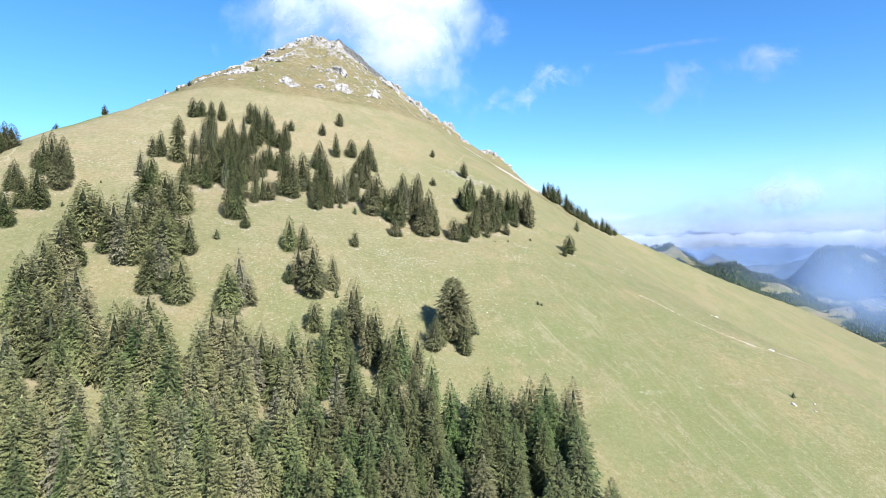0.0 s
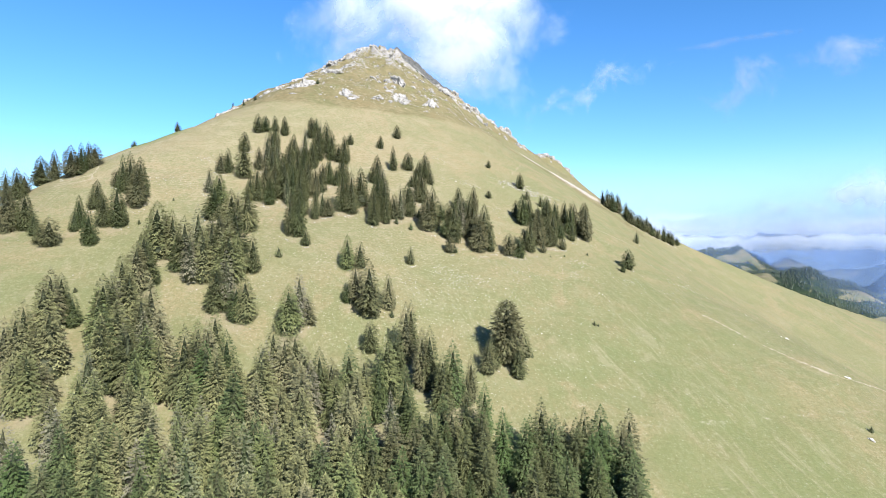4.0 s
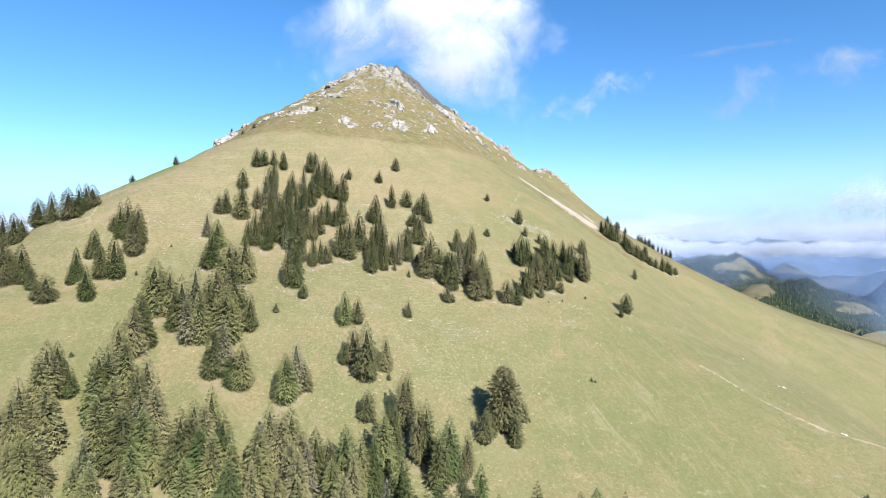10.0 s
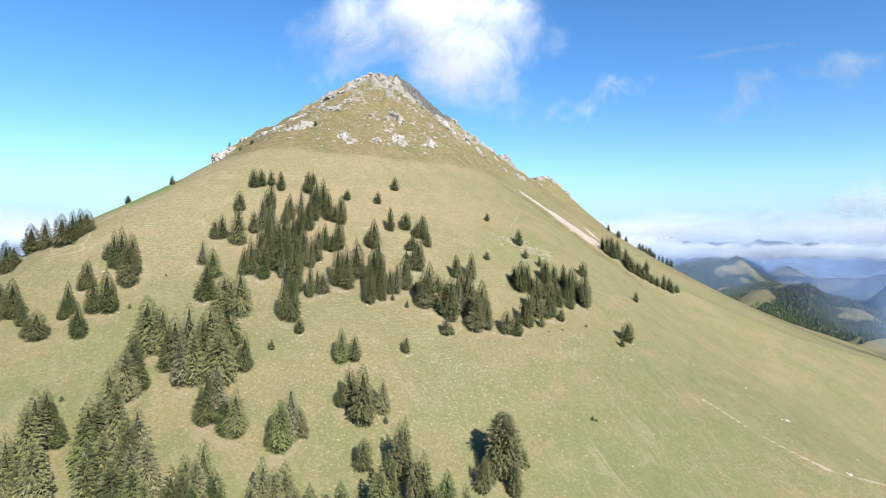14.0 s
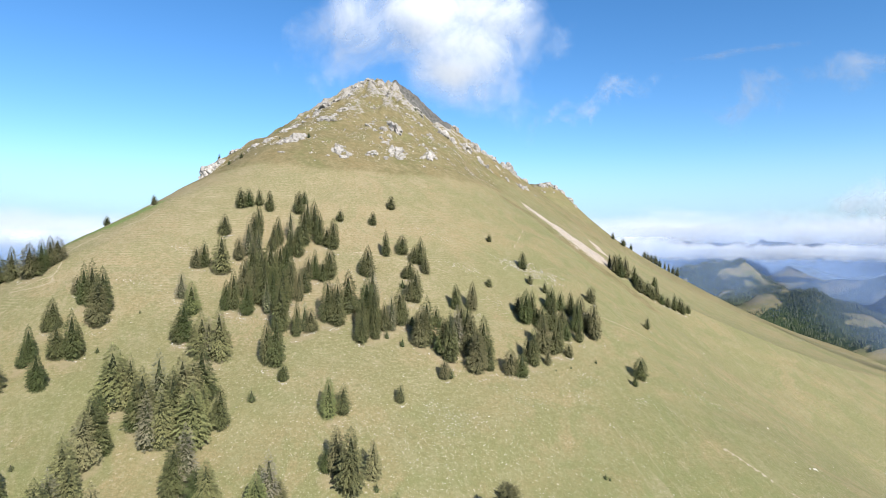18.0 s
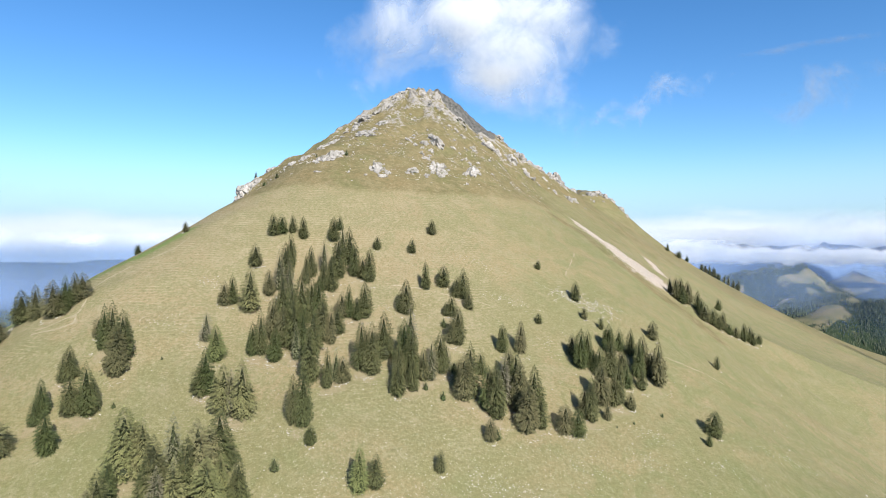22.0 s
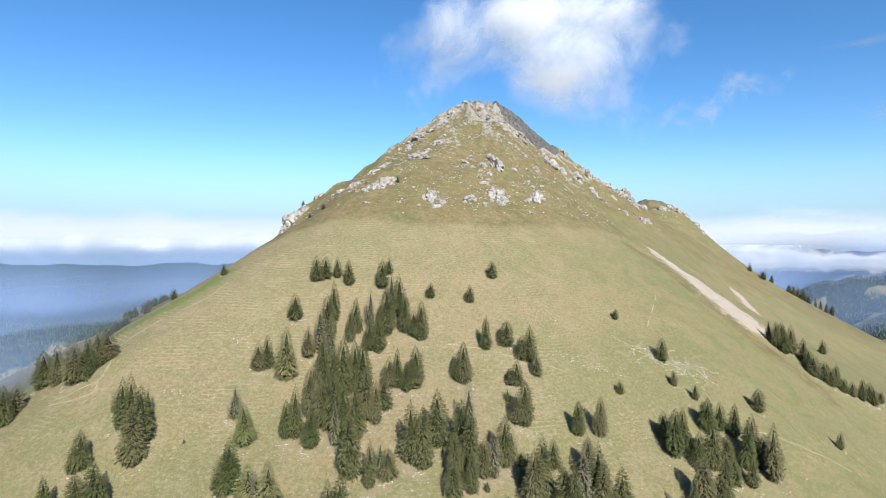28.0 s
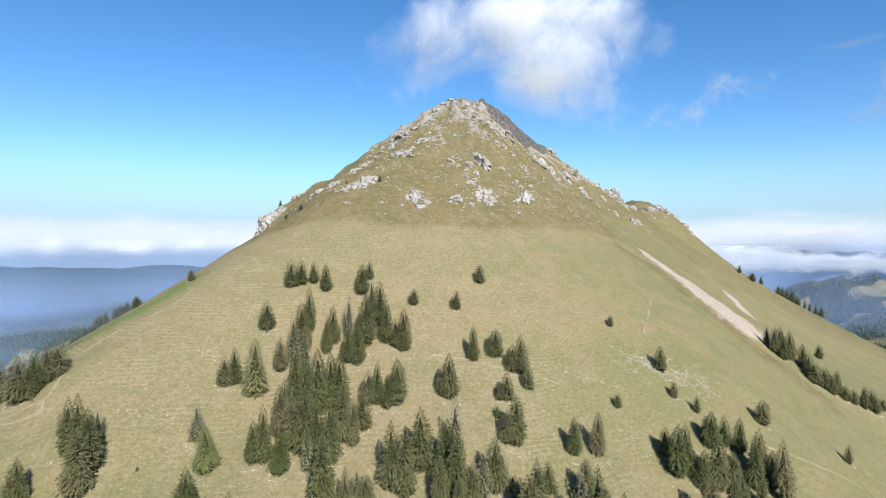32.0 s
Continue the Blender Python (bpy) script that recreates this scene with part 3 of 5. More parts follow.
        (-6, 221, 26), (3, 216, 26), (10, 219, 19.6), (8, 218, 13.3), (-1, 211, 23.7), (18, 236, 15.2), 
        (21, 242, 14), (31, 238, 14.6), (36, 252, 10.3), (14, 203, 21.7), (39, 253, 2.6), (187, 248, 3.4), (77, 291, 3), (79, 291, 2.1),
    ],
    "broad": [(27, 246, 28)],
    "lowera": [
        (-114, 163, 24.1), (-108, 164, 26), (-105, 154, 25.1), (-106, 147, 21), (-98, 154, 26), (-95, 156, 27), (-90, 156, 26), (-84, 153, 26),
        (-83, 157, 26), (-75, 149, 28.9), (-93, 158, 24.2), (-77, 161, 26.3), (-72, 164, 26), (-62, 148, 22.6), (-62, 164, 28.4), (-71, 154, 28.3),
        (-66, 146, 23.8), (-75, 144, 23.5), (-90, 145, 22.2), (-98, 144, 25),
    ],
    "lowerb": [
        (-58, 162, 28.1), (-53, 165, 26), (-48, 166, 26), (-42, 167, 26), (-36, 163, 26), (-32, 170, 26), (-27, 167, 26), (-22, 168, 26),
        (-17, 173, 26), (-13, 167, 26), (-7, 171, 26), (-7, 163, 26), (-3, 176, 26), (2, 187, 26), (6, 179, 26), (12, 190, 26),
        (-53, 150, 26), (-45, 151, 24.6), (-38, 151, 24.6), (-26, 153, 25.1), (-19, 154, 25.3), (-13, 155, 23.9), (-2, 159, 26.1), (3, 160, 26.3),
    ],
    "lowerc": [
        (12, 171, 26), (16, 165, 23.7), (19, 189, 26), (21, 167, 18.8), (28, 188, 26), (26, 186, 26), (30, 187, 26), (37, 191, 26),
        (35, 188, 26), (48, 196, 26), (44, 191, 26), (48, 185, 26), (52, 189, 26), (55, 191, 26), (60, 193, 26), (61, 188, 26),
        (34, 172, 26), (48, 178, 26),
    ],
    "lowerd": [
        (-90, 169, 24.1), (-81, 171, 22.7), (-69, 170, 22.5), (-58, 172, 22.8), (-48, 175, 25), (-35, 173, 26.5), (-25, 175, 28.7), (-16, 175, 28.7),
        (-5, 185, 26),
    ],
    "filla": [
        (60, 180, 27.8), (25, 159, 27.0), (63, 158, 25.2), (-120, 170, 21.3), (58, 173, 27.6), (0, 171, 25.4), (-18, 184, 27.3), (-54, 185, 22.3),
        (-28, 159, 27.4), (-14, 197, 27.0), (22, 151, 21.8), (-7, 155, 26.3), (27, 172, 27.6), (61, 150, 21.1), (-121, 154, 25.4), (35, 153, 26.8),
        (-53, 197, 23.3), (-63, 155, 23.6), (49, 159, 23.9), (-16, 160, 24.6), (-99, 161, 21.9), (-46, 181, 25.5), (-12, 149, 27.2), (-50, 158, 23.4),
    ],
    "fillb": [
        (36, 160, 24.1), (3, 152, 23.5), (-42, 159, 25.5), (-62, 190, 24.3), (-68, 181, 27.0), (10, 157, 21.4), (-32, 183, 27.9), (38, 177, 25.0),
        (49, 167, 26.1), (29, 149, 25.3), (7, 192, 27.2), (-12, 190, 25.2), (-109, 175, 24.8), (65, 165, 22.1), (38, 169, 24.3), (13, 184, 25.3),
        (-108, 203, 24.5), (-83, 182, 23.9), (7, 167, 22.4), (-115, 150, 22.1), (-1, 164, 27.6), (-121, 200, 27.2), (-53, 175, 21.1), (-110, 159, 24.9),
    ],
    "fillc": [
        (-94, 175, 25.1), (-82, 193, 25.9), (-84, 162, 27.7), (-75, 173, 23.3), (-61, 182, 26.8), (43, 156, 25.2), (43, 186, 26.2), (-103, 169, 21.5),
        (12, 176, 26.3), (49, 151, 21.8), (-48, 188, 27.9), (64, 197, 27.8), (-1, 191, 24.2), (-35, 205, 24.0), (33, 182, 21.1), (-30, 192, 26.1),
        (-101, 149, 21.4), (-43, 173, 21.5), (-20, 148, 27.7), (41, 195, 21.3), (33, 195, 27.8), (-94, 151, 25.7), (-64, 202, 22.3), (-33, 154, 25.2),
    ],
    "filld": [
        (0, 182, 22.9), (-10, 178, 25.9), (-100, 178, 21.6), (-81, 149, 22.7), (-114, 200, 21.0), (-104, 189, 21.8), (-76, 155, 24.9), (-90, 206, 22.7),
        (54, 197, 27.3),
    ],
}


def shoulder_grove(seed):
    """A strip of spruces on the shoulder behind the western edge."""
    rng = np.random.RandomState(seed)
    k = rng.rand(46)
    x, y = np.interp(k, (0, 0.5, 1), (-560, -520, -470)), np.interp(k, (0, 0.5, 1), (850, 750, 655))
    return [(round(float(a), 1), round(float(b), 1), float(h)) for a, b, h in zip(x + rng.normal(0, 12, 46), y + rng.normal(0, 9, 46), rng.uniform(9, 15.5, 46).round(1))]


GROVES["shoulder"] = shoulder_grove(81)


def graded(lo, hi, step, reach, growth):
    mid = list(np.arange(lo, hi + 0.1, step))
    out, d, v = [], step, 0.0
    while v < reach:
        d *= growth
        v += d
        out.append(v)
    return np.array([lo - v for v in reversed(out)] + mid + [hi + v for v in out])


SURFACE = []


def surface(x, y):
    """Height of the finished ground sheet, with all its fine relief."""
    xs, ys, gz = SURFACE
    x, y = np.atleast_1d(np.asarray(x, float)), np.atleast_1d(np.asarray(y, float))
    i = np.clip(np.searchsorted(xs, x) - 1, 0, len(xs) - 2)
    j = np.clip(np.searchsorted(ys, y) - 1, 0, len(ys) - 2)
    u, v = (x - xs[i]) / (xs[i + 1] - xs[i]), (y - ys[j]) / (ys[j + 1] - ys[j])
    return (1 - v) * ((1 - u) * gz[j, i] + u * gz[j, i + 1]) + v * ((1 - u) * gz[j + 1, i] + u * gz[j + 1, i + 1])


def build_ground():
    xs = graded(-330, 430, 2.6, 4300, 1.045)
    ys = graded(90, 900, 2.6, 3900, 1.045)
    nx, ny = len(xs), len(ys)
    gx, gy = np.meshgrid(xs, ys)
    gz = land(gx, gy)
    core = np.clip((900 - np.hypot(gx, gy - 500)) / 300, 0, 1)
    gz = gz + core * (0.5 * ripple(gx, gy, 40, 11) + 0.25 * ripple(gx, gy, 14, 12))
    r = np.hypot(gx - TOP_X, gy - TOP_Y)
    line = np.interp(gx, [q[0] for q in GRAZING_LINE], [q[1] for q in GRAZING_LINE])
    wild = 1 / (1 + np.exp(-(gy - line) / 5))
    # east of the gully the spur is pasture again
    gully = np.interp(gy, [560, 632, 659, 703, 760, 900], [150, 74, 54, 32, 45, 140])
    spur = 1 / (1 + np.exp(-(gx - gully - 22 - 5 * ripple(gx, gy, 60, 15)) / 6))
    wild = wild * (1 - 0.58 * spur * np.clip((940 - gy) / 160, 0.75, 1))
    wild = np.maximum(wild, np.exp(-((near_line(gx, gy, [(70, 640), (94, 640), (110, 616), (128, 592), (146, 570), (185, 538)]) + 2 * ripple(gx, gy, 50, 16)) / 11) ** 2))
    rocky = np.clip(0.98 - r / 330, 0, 0.8) * wild + 0.28 * np.exp(-(near_line(gx, gy, [(90, 900), (134, 957), (200, 1097)]) / 26) ** 2)
    # where the flank beyond the summit is coloured dark as if in shade
    shaded_rock = np.clip((gy - np.interp(gx, [-80, -62, -47, -33, -13, 12], [857, 841, 829, 818, 793, 838])) / 8, -1, 1) * np.clip((20 - gx) / 14, 0, 1) * np.clip((gx + 82) / 10, 0, 1)
    rocky = np.maximum(rocky, 0.62 * np.exp(-(near_line(gx, gy, [(-60, 846), (-20, 815), (5, 765), (40, 800), (60, 858), (92, 889), (104, 940)]) / 15) ** 2))
    # ribs and gullies run down from the summit
    bearing = np.arctan2(gx - TOP_X, TOP_Y - gy)
    rib = ripple(bearing * 230, r * 0.3, 42, 71) + 0.5 * ripple(bearing * 230, r * 0.5, 19, 72)
    crest = 1 - 2 * np.abs(ripple(gx, gy, 46, 73))
    rocky = np.clip(rocky * (1 + 0.55 * rib) + 0.1 * rocky * crest, 0, 0.95)
    upper = np.clip(0.98 - r / 330, 0, 0.8) * wild
    gz = gz + upper * (6.0 * rib + 3.0 * crest) + rocky * (2.2 * ripple(gx, gy, 34, 13) + 1.8 * ripple(gx, gy, 12, 14))
    # the rear dome takes part of the same painted shade
    shaded_rock = np.maximum(shaded_rock, 0.52 * np.exp(-(np.hypot(gx - 252, gy - 1500) / 60) ** 4))
    gz = gz + np.clip(shaded_rock, 0, 1) * 1.6 * ripple(gx, gy, 15, 18)
    path = np.zeros_like(gx)
    for plain, pts in PATHS.values():
        path = np.maximum(path, plain * np.exp(-((near_line(gx, gy, pts) + 0.8 * ripple(gx, gy, 25, 19)) / 1.35) ** 2))
    path = path * 0.8
    path = np.maximum(path, 0.45 * np.exp(-(near_line(gx, gy, BARE) / 9) ** 2))
    scree = np.maximum(np.exp(-((near_line(gx, gy, SCREE) + 2.2 * ripple(gx, gy, 26, 23)) / (9.0 + np.clip((690 - gy) / 2.6, 0, 28))) ** 2), 0.9 * np.exp(-(near_line(gx, gy, SMALL_SCREE) / 13) ** 2))
    low = np.clip((country(gx, gy) - mountain(gx, gy) + 25) / 70, 0, 1)
    green = np.clip((gx + 20) / 330, 0, 0.6) * (1 - wild) + np.clip((350 - gy) / 200, 0, 0.42)
    green = np.clip(green, 0, 0.65) + np.exp(-(near_line(gx, gy, [(-290, 345), (-262, 397), (-246, 410), (-231, 422), (-222, 440), (-214, 462)]) / 10) ** 2)
    stony = np.clip(1.2 - np.hypot((gx + 10) / 150, (gy - 280) / 70), 0, 1) + 0.35
    steps = np.clip((130 - gx) / 220, 0.22, 1) * (1 - wild) * np.clip((gy - 270) / 130, 0, 1)
    green = green * (1 - 0.55 * spur)
    soil = np.zeros_like(gx)
    for places in GROVES.values():
        for x, y, h in places:
            if h > 8 and y > 180:
                i0, i1 = np.searchsorted(xs, (x - 16, x + 16))
                j0, j1 = np.searchsorted(ys, (y - 20, y + 12))
                w = (slice(j0, j1), slice(i0, i1))
                soil[w] += 0.5 * np.exp(-((gx[w] - x) / 5) ** 2 - ((gy[w] - y + 4) / 6) ** 2)
    soil = np.clip(soil, 0, 1)
    verts = np.stack([gx, gy, gz], -1).reshape(-1, 3)
    i = (np.arange(ny - 1)[:, None] * nx + np.arange(nx - 1)[None]).ravel()
    faces = np.stack([i, i + 1, i + 1 + nx, i + nx], 1)
    me = bpy.data.meshes.new("ground")
    me.vertices.add(len(verts))
    me.vertices.foreach_set("co", verts.ravel())
    me.loops.add(faces.size)
    me.loops.foreach_set("vertex_index", faces.ravel())
    me.polygons.add(len(faces))
    me.polygons.foreach_set("loop_start", np.arange(0, faces.size, 4))
    me.polygons.foreach_set("use_smooth", np.ones(len(faces), bool))
    me.update(calc_edges=True)
    for key, v in (("wild", wild), ("rocky", rocky), ("path", path), ("scree", scree), ("country", low), ("wood", low * woods(gx, gy)), ("green", green), ("stony", stony), ("soil", soil), ("steps", steps), ("shaded_rock", shaded_rock)):
        me.attributes.new(key, "FLOAT", "POINT").data.foreach_set("value", v.astype(np.float32).ravel())
    me.materials.append(MAT_GROUND)
    SURFACE.extend((xs, ys, gz))
    ob = new("ground", me)
    return tagged(ob, "steep grassy mountain slope with straw-coloured autumn pasture and bare paths", "ground", kind="structure")


build_ground()


# ---- trees ----
def mesh_of(name, verts, faces, material, smooth=False):
    me = bpy.data.meshes.new(name)
    me.from_pydata([tuple(v) for v in verts], [], faces)
    me.materials.append(material)
    if smooth:
        me.polygons.foreach_set("use_smooth", np.ones(len(me.polygons), bool))
    me.update()
    return me


def child(name, me, parent, label=""):
    ob = new(name, me)
    ob.parent = parent
    return tagged(ob, label)


def trunk_mesh(height, radius, rng, bare=1.0):
    verts, faces, n = [], [], 7
    levels = (-0.06, 0.0, 0.03, 0.3, 0.7, bare)
    for lv in levels:
        rad = radius * (1.35 if lv <= 0 else max(0.08, 1 - lv * 0.96))
        ox, oy = rng.uniform(-0.06, 0.06, 2) if lv > 0.2 else (0, 0)
        for k in range(n):
            a = 6.283 * k / n
            verts.append((ox + rad * math.cos(a), oy + rad * math.sin(a), height * lv))
    for j in range(len(levels) - 1):
        for k in range(n):
            faces.append((j * n + k, j * n + (k + 1) % n, (j + 1) * n + (k + 1) % n, (j + 1) * n + k))
    return mesh_of("trunk", verts, faces, MAT_BARK, True)


def outline(g, bulge):
    """Radius of a crown at the share g of its height, 1 at its widest."""
    return max(0.0, 1 - g ** bulge) ** 0.74 * min(1.0, 0.58 + 2.0 * g)


def crown_mesh(height, spread, whorls, arms, rng, material, start=0.05, ragged=0.25, bulge=1.4):
    """Close whorls of drooping boughs, each a small folded frond with a fringe of twigs, round a core coloured dark for
    inner shade.
    """
    verts, faces = [], []
    up = np.array([0, 0, 1.0])
    lobes = rng.uniform(0, 6.28, 3)
    tiers = 4 + 0.36 * height
    turn = 0.0
    for j in range(whorls):
        f = (j + 0.15) / whorls
        count = max(6, int(round(arms * (0.34 + 0.84 * outline(f, bulge)))))
        turn += rng.uniform(0.2, 0.6)
        for k in range(count):
            a = turn + 6.283 * (k + rng.uniform(-0.35, 0.35)) / count
            g = float(np.clip(f + rng.uniform(-0.8, 0.8) / whorls, 0.0, 0.985))
            reach = spread * outline(g, bulge)
            reach *= 1 + 0.1 * math.sin(a + lobes[0] + 3 * g) + 0.07 * math.sin(3 * a + lobes[1] + 9 * g) + 0.05 * math.sin(14 * g + lobes[2])
            reach *= 1 + 0.13 * math.sin(6.283 * (tiers * g + 0.5 * math.sin(a + lobes[1]) + 0.35 * math.sin(2 * a + lobes[2])))
            length = max(0.02 * height, reach * (rng.uniform(1 - ragged, 1) + 0.3 * ragged * rng.rand() ** 3))
            out, side = np.array([math.cos(a), math.sin(a), 0.0]), np.array([-math.sin(a), math.cos(a), 0.0])
            root = up * height * (start + (0.97 - start) * g)
            rise, droop = 0.1 + 0.6 * g * g, 0.43 - 0.15 * g + rng.uniform(-0.16, 0.16)
            parts = 3
            bend = rng.normal(0, 0.1)
            spine = []
            for q in range(parts + 1):
                u = 0.45 + 0.55 * q / parts
                lift = rise * u - droop * u ** 2.6 + 0.08 * u ** 8
                spine.append(root + out * length * u + side * bend * length * u * u + up * length * lift)
            first = len(verts)
            verts.extend(spine)
            for q in range(parts):
                wide = (0.08 * length + 0.0145 * height) * (0.8, 1.0, 0.7)[q]
                ahead = spine[q + 1] - spine[q]
                for way in (-1, 1):
                    tip = spine[q + 1] + ahead * rng.uniform(-0.1, 0.5) + side * way * wide * rng.uniform(0.5, 1.3) - up * wide * rng.uniform(0.0, 0.75)
                    verts.append(tip)
                    faces.append((first + q, first + q + 1, len(verts) - 1))
            verts.append(spine[-1] - up * 0.02 * height * rng.uniform(0.3, 1.2) - out * 0.06 * length + side * rng.normal(0, 0.05) * length)
            faces.append((first + parts - 1, first + parts, len(verts) - 1))
    # the leader, and an added core whose dark colour stands in for shade inside
    for k in range(4):
        a = 1.571 * k + lobes[0]
        q, w = len(verts), 0.016 * height
        foot = np.array([math.cos(a) * w, math.sin(a) * w, height * 0.965])
        verts.extend([foot, np.array([-math.sin(a) * w, math.cos(a) * w, height * 0.965]), up * height])
        faces.append((q, q + 1, q + 2))
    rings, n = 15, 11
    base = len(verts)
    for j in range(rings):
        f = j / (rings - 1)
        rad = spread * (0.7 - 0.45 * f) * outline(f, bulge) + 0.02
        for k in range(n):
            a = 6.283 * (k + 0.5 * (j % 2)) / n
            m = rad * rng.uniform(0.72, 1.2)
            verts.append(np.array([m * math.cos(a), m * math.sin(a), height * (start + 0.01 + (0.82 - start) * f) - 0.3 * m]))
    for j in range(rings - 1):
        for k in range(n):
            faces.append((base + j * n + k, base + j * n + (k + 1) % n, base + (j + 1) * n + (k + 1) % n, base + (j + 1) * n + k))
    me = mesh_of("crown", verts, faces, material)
    me.materials.append(MAT_INNER_SHADE)
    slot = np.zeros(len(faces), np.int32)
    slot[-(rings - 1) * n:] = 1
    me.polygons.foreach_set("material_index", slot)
    return me


def spruce(seed, height, spread, whorls, arms, material, label, start=0.05, ragged=0.25, bulge=1.4, slender=False):
    rng = np.random.RandomState(seed)
    young = height < 8
    tree = new("young_spruce" if young else "slender_spruce" if slender else "spruce")
    child("trunk", trunk_mesh(height, 0.016 * height + 0.03, rng, 0.78), tree)
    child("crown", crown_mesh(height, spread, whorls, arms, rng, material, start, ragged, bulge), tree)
    return tagged(tree, label, "tree", "young spruces on the slope" if young else "slender spruces of the lower wood" if slender else "spruces on the slope")


OLD = "tall dark spruce with drooping boughs on the pasture"
TALL = [
    spruce(21, 22, 5.9, 44, 17, MAT_NEEDLE, OLD, 0.02, 0.22, 1.65),
    spruce(22, 22, 5.4, 44, 16, MAT_NEEDLE, OLD, 0.03, 0.24, 1.4),
    spruce(23, 22, 6.5, 43, 18, MAT_NEEDLE, "broad old spruce with heavy boughs", 0.02, 0.3, 2.0),
    spruce(24, 22, 4.9, 36, 11, MAT_DRY, "thin grey spruce with half-bare dry boughs", 0.04, 0.45, 1.5),
    spruce(25, 22, 6.1, 44, 17, MAT_NEEDLE, OLD, 0.02, 0.22, 1.85),
    spruce(26, 22, 5.6, 44, 16, MAT_NEEDLE, OLD, 0.02, 0.3, 1.5),
    spruce(27, 22, 5.8, 43, 16, MAT_NEEDLE, OLD, 0.03, 0.34, 1.75),
]
GREY = "tall greyish spruce with drooping boughs on the lower slope"
LOWER = [
    spruce(61, 22, 5.7, 44, 16, MAT_PALE, GREY, 0.02, 0.24, 1.6),
    spruce(62, 22, 5.2, 44, 15, MAT_PALE, GREY, 0.03, 0.28, 1.4),
    spruce(63, 22, 6.2, 43, 17, MAT_PALE, GREY, 0.02, 0.26, 1.9),
    spruce(64, 22, 5.4, 42, 15, MAT_NEEDLE, OLD, 0.02, 0.24, 1.55),
    spruce(65, 22, 5.0, 36, 11, MAT_DRY, "thin grey spruce with half-bare dry boughs", 0.04, 0.45, 1.5),
]
BROAD = [spruce(28, 22, 6.6, 46, 25, MAT_NEEDLE, "huge broad spruce with several tops standing alone on the pasture", 0.03, 0.38, 4.0)]
MEDIUM = [
    spruce(31, 12, 4.0, 30, 16, MAT_NEEDLE, "middle-sized dense spruce reaching down to the grass", 0.01, 0.22, 1.85),
    spruce(32, 12, 3.5, 30, 15, MAT_NEEDLE, "middle-sized pointed spruce on the pasture", 0.02, 0.24, 1.55),
    spruce(33, 12, 4.4, 29, 17, MAT_NEEDLE, "middle-sized bushy spruce on the pasture", 0.01, 0.26, 2.3),
]
SMALL = [
    spruce(41, 5, 1.9, 14, 11, MAT_YOUNG, "small young spruce standing alone in the grass", 0.0, 0.2, 2.0),
    spruce(42, 5, 1.6, 14, 11, MAT_YOUNG, "small pointed young spruce in the grass", 0.0, 0.2, 1.6),
]
CROWDED = "tall slender spruce standing crowded in the lower wood"
WOOD = [
    spruce(51, 22, 4.2, 42, 13, MAT_PALE, CROWDED, 0.04, 0.26, 2.0, True),
    spruce(52, 22, 3.8, 42, 12, MAT_PALE, CROWDED, 0.05, 0.3, 1.7, True),
    spruce(53, 22, 4.6, 42, 14, MAT_PALE, CROWDED, 0.04, 0.24, 2.2, True),
    spruce(54, 22, 3.9, 36, 9, MAT_DRY, "slender grey spruce with thin dry boughs", 0.06, 0.45, 1.7, True),
    spruce(55, 22, 4.3, 42, 13, MAT_YOUNG, "slender fresh green spruce in the lower wood", 0.04, 0.26, 1.9, True),
]
SHADY = "tall slender dark green spruce on the edge of the lower wood"
EDGE = [
    spruce(56, 22, 4.0, 42, 13, MAT_NEEDLE, SHADY, 0.04, 0.28, 2.0, True),
    spruce(57, 22, 3.7, 42, 12, MAT_NEEDLE, SHADY, 0.05, 0.26, 1.7, True),
    spruce(58, 22, 4.1, 42, 13, MAT_YOUNG, SHADY, 0.04, 0.26, 2.1, True),
]
# the crowded groves at the foot of the slope grow slender
NARROW = ("lowera", "lowerb", "lowerc", "lowerd", "slopef", "filla", "fillb", "fillc", "filld", "fille")


def plant():
    rng = random.Random(7)
    used = {}
    for grove, places in GROVES.items():
        for x, y, h in places:
            kind = BROAD if grove == "broad" else EDGE if grove in NARROW and h > 16 and x > -22 + rng.uniform(-14, 14) else WOOD if grove in NARROW and h > 16 else LOWER if h > 16 and grove[:5] in ("slope", "westb") else TALL if h > 16 else MEDIUM if h > 7 else SMALL
            tree = rng.choice(kind)
            full = 22 if kind in (TALL, WOOD, EDGE, LOWER, BROAD) else 12 if kind is MEDIUM else 5
            k = h / full
            wide = k * (rng.uniform(0.95, 1.22) if grove in NARROW else rng.uniform(0.76, 0.96) if kind is TALL else rng.uniform(0.94, 1.12) if kind is LOWER else rng.uniform(0.9, 1.1)) * (0.88 if grove[:5] == "upper" and h > 19 else 1.12 if grove in ("gully", "ridge", "spur") else 1.15 if kind is SMALL else 1.0)
            m = pose(x, y, ground_at(x, y) - 0.25, 0, 0, rng.uniform(0, 360)) @ Matrix.Diagonal((wide, wide, k, 1))
            if tree.name not in used:
                used[tree.name] = (tree, m)
            else:
                copy_thing(tree, m)
    for tree, m in used.values():
        tree.matrix_basis = m
    for tree in TALL + WOOD + EDGE + LOWER + BROAD + MEDIUM + SMALL:
        if tree.name not in used:
            for o in (*tree.children, tree):
                bpy.data.objects.remove(o)


plant()


